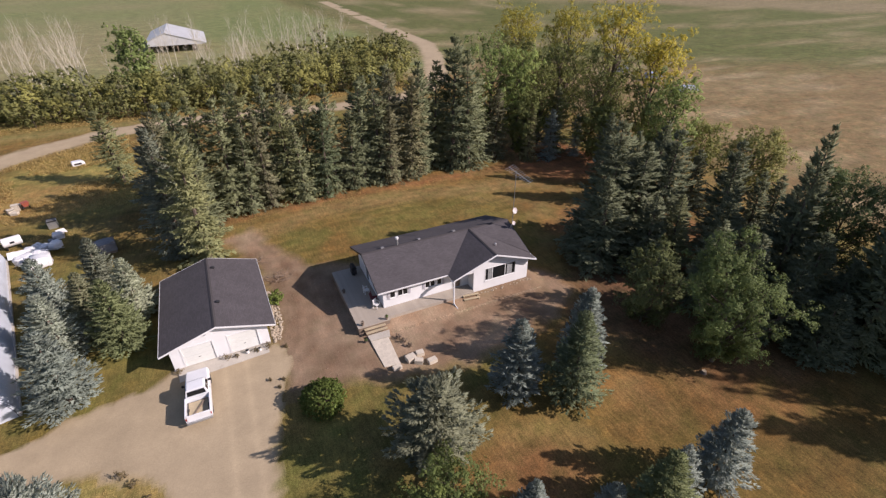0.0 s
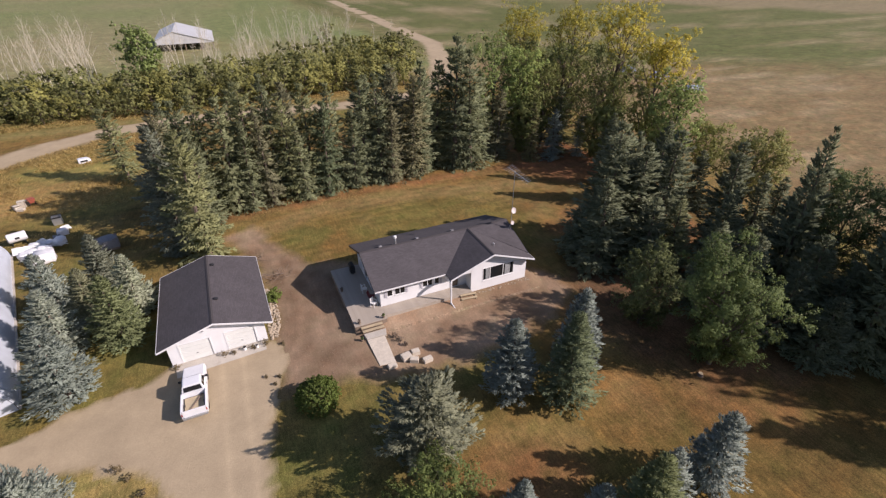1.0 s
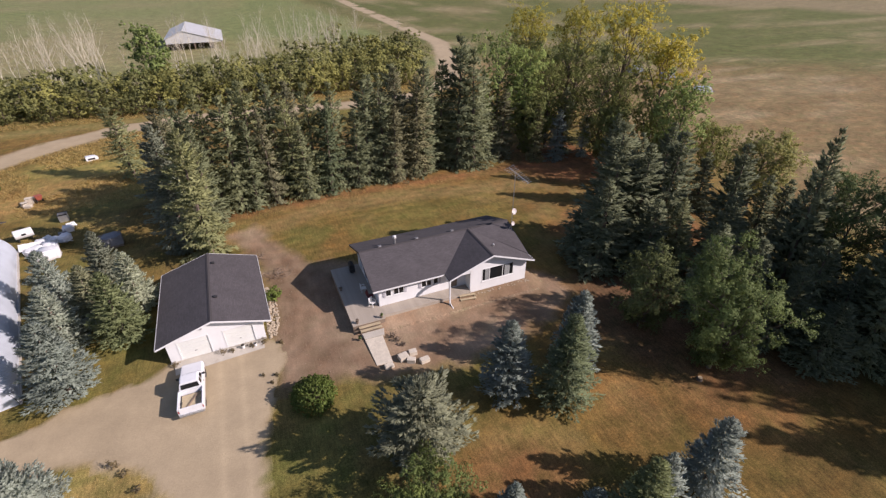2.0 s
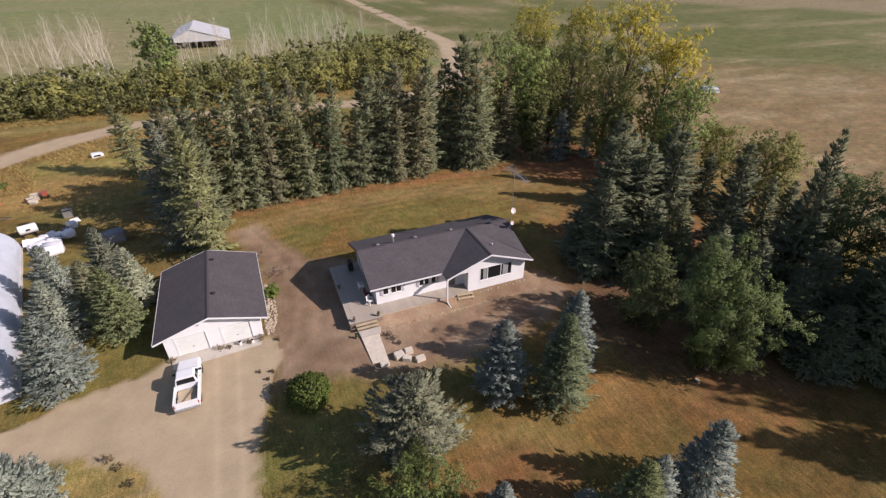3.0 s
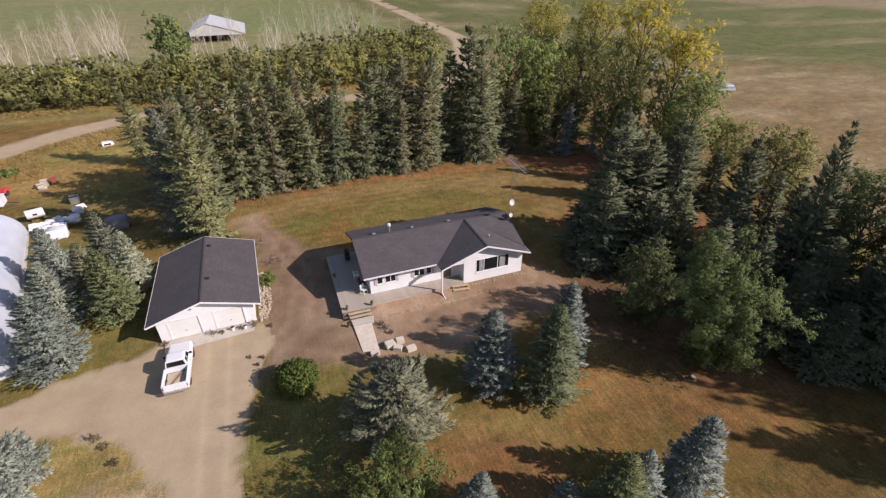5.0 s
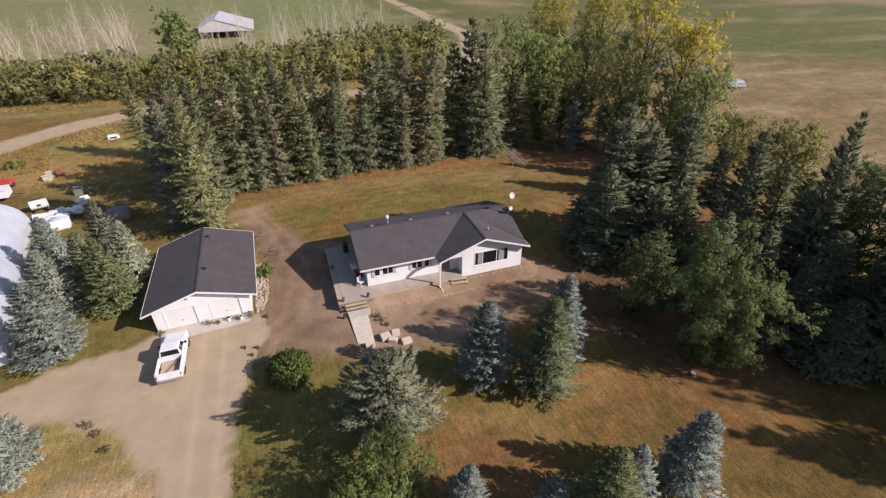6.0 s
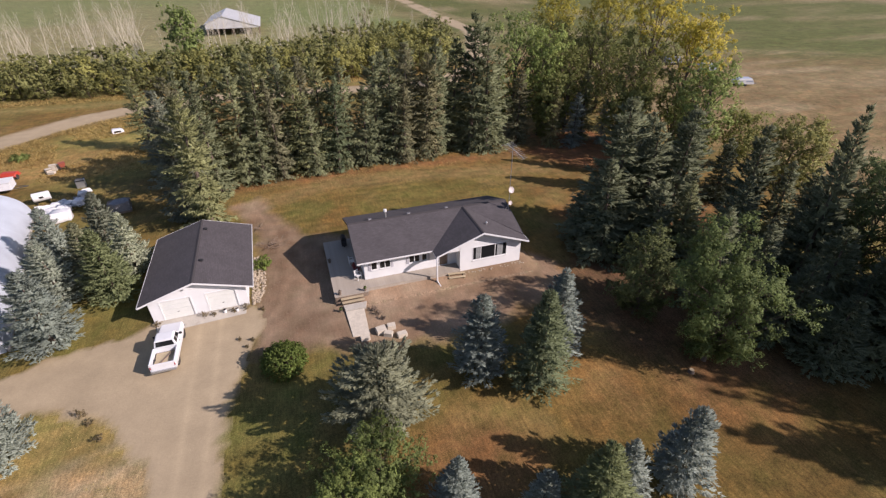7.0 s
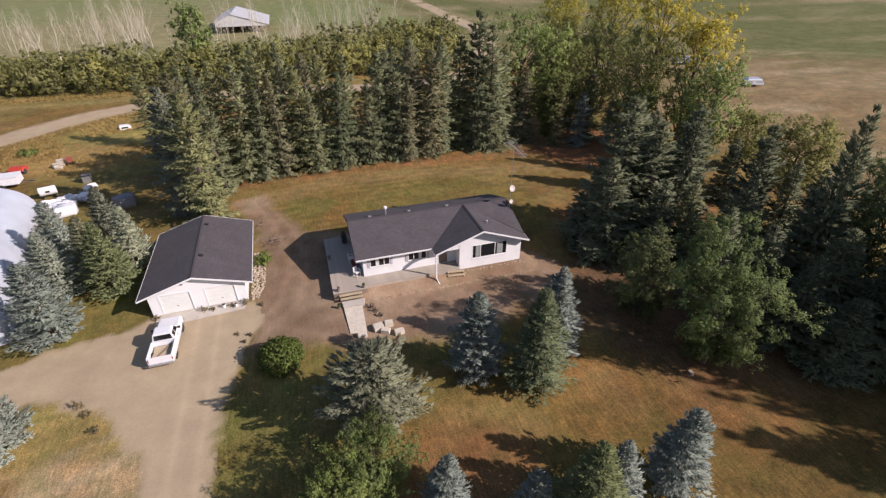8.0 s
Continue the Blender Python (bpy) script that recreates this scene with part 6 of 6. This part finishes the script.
for i, (x, y, s) in enumerate(((-17.0, 0.75, 0.5), (-13.3, 0.75, 0.65), (-12.6, 0.7, 0.45), (-11.0, 0.7, 0.5), (-9.9, 0.8, 0.65), (-10.4, -3.2, 0.25), (-9.4, -3.6, 0.3), (-9.8, -4.3, 0.28), (-8.6, 0.2, 0.35), (-20.4, -7.7, 0.7), (-19.7, -8.6, 0.45), (-18.7, -10.2, 0.5), (0.75, -3.0, 0.5), (0.95, -3.7, 0.55), (1.2, -4.4, 0.45))):
    leafy("weed_clump", "dry weedy plant clump in the gravel", "plant", 520 + i, 0.75 * s, s * 0.55, 0.012, 8, 3, s * 0.24, 20, 0.035, OLDWOOD if i > 11 else DRYWEED, (x, y, 0.04), "weeds", low=0.05)
for x, y, r, h in ((-11.7, 0.75, 0.16, 0.34), (-10.7, 0.62, 0.13, 0.3)):
    bk = thing("bucket", "white plastic bucket by the garage", "bucket", pose(x, y, 0.12), "buckets")
    part("pail", Shape().tube([(0, 0, 0), (0, 0, h), (0, 0, h), (0, 0, 0.03)], [r * 0.8, r, r * 0.93, r * 0.74], 14), PLASTIC, bk)
    part("handle", Shape().tube([(-r, 0, h * 0.9), (-r * 0.6, 0.12, h * 1.2), (r * 0.6, 0.12, h * 1.2), (r, 0, h * 0.9)], 0.008, 5), DARKMETAL, bk)
pile = Shape()
rr = random.Random(77)
for i in range(46):
    a = Vector((rr.gauss(0, 0.55), rr.gauss(0, 0.4), rr.uniform(0.02, 0.35)))
    d = Vector((rr.uniform(-1, 1), rr.uniform(-1, 1), rr.uniform(-0.1, 0.45)))
    pile.tube([a, a + d * 0.5 + Vector((0, 0, 0.08)), a + d], [0.025, 0.018, 0.006], 4)
solid("brush_pile", pile, OLDWOOD, "heap of dry cut branches on bare soil", "brush pile", m=pose(-7.6, 11.2, 0))
pile2 = Shape()
for i in range(30):
    a = Vector((rr.gauss(0, 0.5), rr.gauss(0, 0.35), rr.uniform(0.02, 0.25)))
    d = Vector((rr.uniform(-1, 1), rr.uniform(-1, 1), rr.uniform(-0.1, 0.35)))
    pile2.tube([a, a + d], [0.02, 0.006], 4)
solid("brush_pile", pile2, OLDWOOD, "low heap of twigs behind the garage", "brush pile", m=pose(-9.3, 15.8, 0))
st = thing("tree_stump", "cut stump with pale wood at the lawn's edge", "stump", pose(21.8, -17.6, 0))
part("stump_bark", Shape().tube([(0, 0, -0.1), (0, 0, 0.06), (0, 0, 0.16)], [0.26, 0.2, 0.18], 12), BARK, st)
part("cut_face", Shape().tube([(0, 0, 0.162), (0, 0, 0.18)], 0.17, 12), LUMBER, st, "pale cut wood")


# ---- stored things beyond the garage ----
def lump(name, label, category, x, y, sx, sy, sz, mat, seed, turn=0.0, group=""):
    bm = bmesh.new()
    bmesh.ops.create_icosphere(bm, subdivisions=3, radius=1.0)
    for v in bm.verts:
        n = 1 + 0.28 * noise.noise(v.co * 1.7 + Vector((seed, 3, 1))) + 0.13 * noise.noise(v.co * 4.5 + Vector((seed, 0, 9)))
        q = v.co.copy()
        for i in range(3):
            q[i] = math.copysign(abs(q[i]) ** 0.38, q[i])
        v.co = Vector((q.x * sx * n, q.y * sy * n, max(0.0, q.z * sz * n + sz * 0.8)))
    me = bpy.data.meshes.new(name)
    bm.to_mesh(me)
    bm.free()
    return solid(name, me, mat, label, category, m=pose(x, y, 0, 0, 0, turn), smooth=True, group=group)


tank = thing("fuel_tank", "white horizontal fuel tank on a low stand", "tank", pose(-35.0, 31.5, 0, 0, 0, 20) @ Matrix.Diagonal((0.78, 0.9, 0.9, 1)))
part("drum", Shape().tube([(-1.2, 0, 1.0), (-1.1, 0, 1.0), (1.1, 0, 1.0), (1.2, 0, 1.0)], [0.5, 0.62, 0.62, 0.5], 20), PLASTIC, tank, smooth=False)
part("label_panel", Shape().box(-0.25, 0.3, -0.66, -0.60, 0.95, 1.2), DARKMETAL, tank, "dark illegible panel")
for x in (-0.8, 0.8):
    part("stand", Shape().box(x - 0.06, x + 0.06, -0.5, 0.5, 0, 0.5), DARKMETAL, tank)
for i, (x, y, sx, sy, sz, t) in enumerate(((-31.3, 25.4, 1.15, 0.85, 0.65, 10), (-33.0, 27.1, 0.9, 0.6, 0.45, 40), (-31.7, 27.9, 0.8, 0.5, 0.4, -20), (-30.5, 29.3, 0.6, 0.5, 0.45, 60), (-33.0, 29.3, 0.55, 0.45, 0.35, 0), (-30.6, 31.9, 0.6, 0.45, 0.45, 15), (-31.6, 29.6, 0.5, 0.4, 0.3, 80), (-32.2, 28.6, 0.45, 0.35, 0.3, 30), (-31.0, 30.6, 0.4, 0.35, 0.35, 5))):
    lump("wrapped_bale", "bundle wrapped in crumpled white plastic", "bundle", x, y, sx, sy, sz, GREYSHEET if i == 8 else WRAP, 600 + i, t, "wrapped bundles")
for i, (x, y, a, b, z, tilt, t) in enumerate(((-33.9, 28.4, 0.9, 0.55, 0.42, 24, 15), (-32.6, 25.9, 0.8, 0.6, 0.5, -20, 50), (-31.4, 26.9, 0.7, 0.45, 0.75, 14, -25), (-32.4, 30.2, 0.6, 0.4, 0.3, 30, 70), (-30.2, 28.2, 0.75, 0.4, 0.4, -26, 10), (-30.6, 33.2, 0.5, 0.35, 0.3, 28, 40))):
    sheet = Shape()
    for k in range(5):
        sheet.box(-a + k * 0.4 * a, -a + (k + 1) * 0.4 * a, -b, b, 0.05 * (k % 2), 0.05 * (k % 2) + 0.05)
    solid("scrap_sheet", sheet, METAL if i % 3 == 1 else TRIM, "bent pale ribbed sheet leaning on a junk pile", "scrap", m=pose(x, y, z, tilt, 6, t), group="scrap sheets")
cov = thing("tarp_covered_crate", "square crate under a grey tarp in the shade", "crate", pose(-25.0, 25.6, 0, 0, 0, 12))
part("crate", Shape().box(-1.1, 1.1, -0.8, 0.8, 0, 1.35), OLDWOOD, cov)
part("tarp", loft([[(-1.2, y, 0.35), (1.2, y, 0.3), (1.17, y, z - 0.08), (0.4, y, z + 0.03), (-0.5, y, z - 0.02), (-1.17, y, z - 0.1)] for y, z in ((-0.9, 1.34), (-0.3, 1.44), (0.3, 1.4), (0.9, 1.36))]), GREYSHEET, cov, "sagging grey tarp", bevel=0.04)
bx = thing("appliance_crate", "small grey metal bin with an open top", "bin", pose(-31.8, 35.4, 0, 0, 0, 10))
part("bin", Shape().box(-0.5, 0.5, -0.45, -0.4, 0, 1.1).box(-0.5, 0.5, 0.4, 0.45, 0, 1.1).box(-0.5, -0.45, -0.4, 0.4, 0, 1.1).box(0.45, 0.5, -0.4, 0.4, 0, 1.1).box(-0.45, 0.45, -0.4, 0.4, 0, 0.1), METAL, bx)
for y in (-0.5, 0.455):
    part("rim", Shape().box(-0.55, 0.55, y, y + 0.045, 1.0, 1.15), DARKMETAL, bx)
for i, (x, y, a, b, h, t) in enumerate(((-37.5, 43.4, 0.36, 0.3, 0.9, 10), (-37.9, 42.7, 0.34, 0.3, 0.6, 35), (-37.4, 42.1, 0.4, 0.28, 0.3, -10), (-37.1, 44.2, 0.3, 0.3, 0.6, 20))):
    crate = thing("cream_crate", "slatted cream crate abandoned in the tall grass", "crate", pose(x, y, 0, 0, 0, t), "crates in the grass")
    part("bottom", Shape().box(-a + 0.03, a - 0.03, -b + 0.03, b - 0.03, 0.01, 0.05), OLDWOOD, crate)
    for sx in (-1, 1):
        for sy in (-1, 1):
            part("corner_post", Shape().box(sx * a - 0.04, sx * a + 0.04, sy * b - 0.04, sy * b + 0.04, 0, h), OLDWOOD, crate)
    for k in range(max(2, int(h / 0.17))):
        z = 0.03 + k * 0.17
        for sy in (-1, 1):
            part("slat", Shape().box(-a, a, sy * (b + 0.055) - 0.012, sy * (b + 0.055) + 0.012, z, z + 0.12), BLOCK, crate)
        for sx in (-1, 1):
            part("slat", Shape().box(sx * (a + 0.055) - 0.012, sx * (a + 0.055) + 0.012, -b, b, z, z + 0.12), BLOCK, crate)
    part("lid", Shape().box(-a - 0.05, a + 0.05, -b - 0.05, b + 0.05, h + 0.002, h + 0.03), BLOCK, crate)
im = thing("red_implement", "small faded red farm implement in tall grass", "machine", pose(-36.4, 43.6, 0, 0, 0, 30) @ Matrix.Diagonal((0.72, 0.72, 0.8, 1)))
part("hopper", Shape().poly([(-0.35, -0.35, 0.5), (0.35, -0.35, 0.5), (0.35, 0.35, 0.5), (-0.35, 0.35, 0.5), (-0.6, -0.6, 1.3), (0.6, -0.6, 1.3), (0.6, 0.6, 1.3), (-0.6, 0.6, 1.3)], [(3, 2, 1, 0), (4, 5, 6, 7), (0, 1, 5, 4), (1, 2, 6, 5), (2, 3, 7, 6), (3, 0, 4, 7)]), RUSTRED, im)
for x in (-0.5, 0.5):
    part("wheel", Shape().tube([(x - 0.06, 0, 0.3), (x + 0.06, 0, 0.3)], 0.3, 14), RUBBER, im)
mc = thing("red_mower_deck", "bright red machine with a dark frame in the grass", "machine", pose(-42.2, 42.0, 0, 0, 0, -8))
part("deck_cover", loft([[(-1.0, y, 0.45), (1.0, y, 0.45), (0.9, y, z), (-0.9, y, z)] for y, z in ((-0.7, 0.6), (-0.3, 0.95), (0.4, 0.95), (0.7, 0.6))]), RED, mc, "bright red cover")
for x in (-0.9, 0.9):
    part("wheel", Shape().tube([(x - 0.1, -0.3, 0.35), (x + 0.1, -0.3, 0.35)], 0.35, 14), RUBBER, mc)
part("drawbar", Shape().tube([(-1.0, -0.5, 0.5), (-2.2, -1.0, 0.4)], 0.06, 6), DARKMETAL, mc)
tr = thing("utility_trailer", "white box utility trailer parked in the grass", "trailer", pose(-41.6, 36.8, 0, 0, 0, 6))
part("box_body", Shape().box(-2.2, 1.7, -1.0, 1.0, 0.55, 1.55), PAINT, tr, bevel=0.05)
part("cover", Shape().slab([(-2.25, -1.05, 1.6), (1.75, -1.05, 1.6), (1.75, 1.05, 1.66), (-2.25, 1.05, 1.66)], 0.05), PLASTIC, tr)
part("drawbar", Shape().tube([(1.7, 0.5, 0.5), (3.2, 0, 0.45)], 0.05, 6).tube([(1.7, -0.5, 0.5), (3.2, 0, 0.45)], 0.05, 6), DARKMETAL, tr)
for y in (-0.95, 0.95):
    part("wheel", Shape().tube([(-0.3, y - 0.12, 0.36), (-0.3, y + 0.12, 0.36)], 0.36, 16), RUBBER, tr)
leafy("leafy_plants", "patch of bright green broad-leaved plants", "plant", 650, 0.8, 1.3, 0.03, 14, 5, 0.3, 44, 0.1, LEAF_LIT, (-43.9, 49.6, 0), "shrubs", low=0.05)
tp = thing("pickup_canopy", "white fibreglass truck canopy set down on the grass", "canopy", pose(-32.8, 60.0, 0, 0, 0, 18) @ Matrix.Diagonal((0.68, 0.68, 0.75, 1)))
part("shell", loft([[(-0.85, y, 0), (0.85, y, 0), (0.72, y, z), (-0.72, y, z)] for y, z in ((-1.3, 0.55), (-0.7, 0.95), (1.1, 1.0), (1.35, 0.9))]), PAINT, tp, bevel=0.05, m=pose(0, 0, 0, 0, 0, 90))
part("side_window", Shape().box(-0.9, 0.6, -0.86, -0.80, 0.3, 0.65), GLASS, tp)


def camper(x, y, turn, label, body, length=6.0, top=2.7):
    c = thing("camper_trailer", label, "trailer", pose(x, y, 0, 0, 0, turn), "parked campers")
    part("roof_panel", Shape().box(-length / 2 + 0.55, length / 2 - 0.65, -0.9, 0.9, top + 0.004, top + 0.05), BLUEGREY, c, "blue-grey roof")
    part("shell", loft([[(xx, -1.15, 0.55), (xx, 1.15, 0.55), (xx, 1.15, z - 0.12), (xx, 0.95, z), (xx, -0.95, z), (xx, -1.15, z - 0.12)] for xx, z in ((-length / 2, top - 0.6), (-length / 2 + 0.5, top), (length / 2 - 0.6, top), (length / 2, top - 0.8))]), body, c)
    part("stripe", Shape().box(-length / 2 + 0.3, length / 2 - 0.3, -1.165, -1.152, 1.05, 1.3), BLUEGREY, c, "blue-grey stripe")
    for a in ((-1.6, 0.9) if top > 2.5 else ()):
        part("window", Shape().box(a, a + 0.9, -1.17, -1.152, top - 1.2, top - 0.6), GLASS, c)
    part("door", Shape().box(-0.5, 0.15, -1.175, -1.155, 0.6, top - 0.45), TRIM, c)
    for yy in (-1.0, 1.0):
        part("wheel", Shape().tube([(0.2, yy - 0.1, 0.35), (0.2, yy + 0.1, 0.35)], 0.35, 16), RUBBER, c)
    part("drawbar", Shape().tube([(length / 2, 0.4, 0.55), (length / 2 + 1.2, 0, 0.5)], 0.05, 6).tube([(length / 2, -0.4, 0.55), (length / 2 + 1.2, 0, 0.5)], 0.05, 6), DARKMETAL, c)


camper(98.6, 50.4, -20, "white camper trailer parked at the field's edge", PAINT, 4.2, 1.75)
camper(101.0, 76.5, -15, "blue-grey trailer parked behind the cottonwoods", BLUEGREY, 4.4, 2.1)
camper(102.5, 65.5, -15, "blue-grey trailer parked behind the cottonwoods", BLUEGREY, 4.4, 2.1)


# ---- rough grass ----
def rough_grass():
    r = np.random.RandomState(17)
    spots = []
    for (x0, x1, y0, y1), n, keep in (
            ((-62, -22, 30, 74), 26000, lambda x, y: (along(x, y, ROAD, 3.4) > 0) & (y < 66 + 0.9 * (x + 46)) & (wobble(x, y, 6.0, 41) > -0.1)),
            ((-14, 30, 26.4, 29.4), 2600, lambda x, y: wobble(x, y, 3.0, 42) > 0.0),
            ((-95, 44, 84, 90), 6000, lambda x, y: (along(x, y, ROAD, 3.2) > 0) & (y > 85.5)),
            ((-29, -16, -17, -6), 1500, lambda x, y: (within(x, y, DRIVE) > 0.8) & (wobble(x, y, 2.0, 43) > 0.1))):
        x, y = r.uniform(x0, x1, n), r.uniform(y0, y1, n)
        k = keep(x, y)
        spots.append(np.stack([x[k], y[k]], 1))
    p = np.repeat(np.concatenate(spots), 3, 0) + 0.12 * r.randn(sum(len(q) for q in spots) * 3, 2)
    n = len(p)
    base = np.stack([p[:, 0], p[:, 1], lie(p[:, 0], p[:, 1]) - 0.03], 1)
    far = np.clip((p[:, 1] - 20) / 30, 0.3, 1)
    tall = (0.15 + 0.4 * r.rand(n)) * far
    a = r.rand(n) * 6.2832
    side = np.stack([np.cos(a), np.sin(a), np.zeros(n)], 1) * (0.016 + 0.022 * far)[:, None]
    tip = base + np.stack([0.9 * r.randn(n), 0.9 * r.randn(n), np.ones(n)], 1) * tall[:, None]
    v = np.stack([base - side, base + side, tip], 1).reshape(-1, 3)
    soft = np.repeat(unit(np.stack([0.3 * r.randn(n), 0.3 * r.randn(n), np.ones(n)], 1)), 3, 0)
    solid("rough_grass", plant_mesh("rough_grass", v, np.arange(3 * n).reshape(-1, 3), soft), STRAW, "unmown straw-coloured grass and weeds beyond the lawn", "grass", "stuff")


rough_grass()


# ---- clods on the bare soil ----
def clods():
    r = np.random.RandomState(9)
    n = 6000
    x, y = r.uniform(-8.5, 16, n), r.uniform(-7.2, 12, n)
    keep = (within(x, y, YARD) < -0.4) & ~((x > -2.8) & (x < 16.5) & (y > -1.4) & (y < 9.4)) & ~((x > -2.2) & (x < 0.4) & (y < -1) & (y > -6.3)) & (wobble(x, y, 3.0, 5) > -0.15)
    x, y = x[keep], y[keep]
    z = lie(x, y) + 0.02
    c = np.stack([x, y, z], 1)
    axis = r.randn(len(x), 3) * np.array([1, 1, 0.25])
    size = 0.04 + 0.12 * r.rand(len(x)) ** 5
    v, f = spindles(c, axis, size, size * 0.33, r)
    solid("soil_clods", flat_mesh("soil_clods", v, f), surface("clod", (0.27, 0.195, 0.135), 0.95), "scattered clods and sticks on bare soil", "clods", "stuff")


clods()
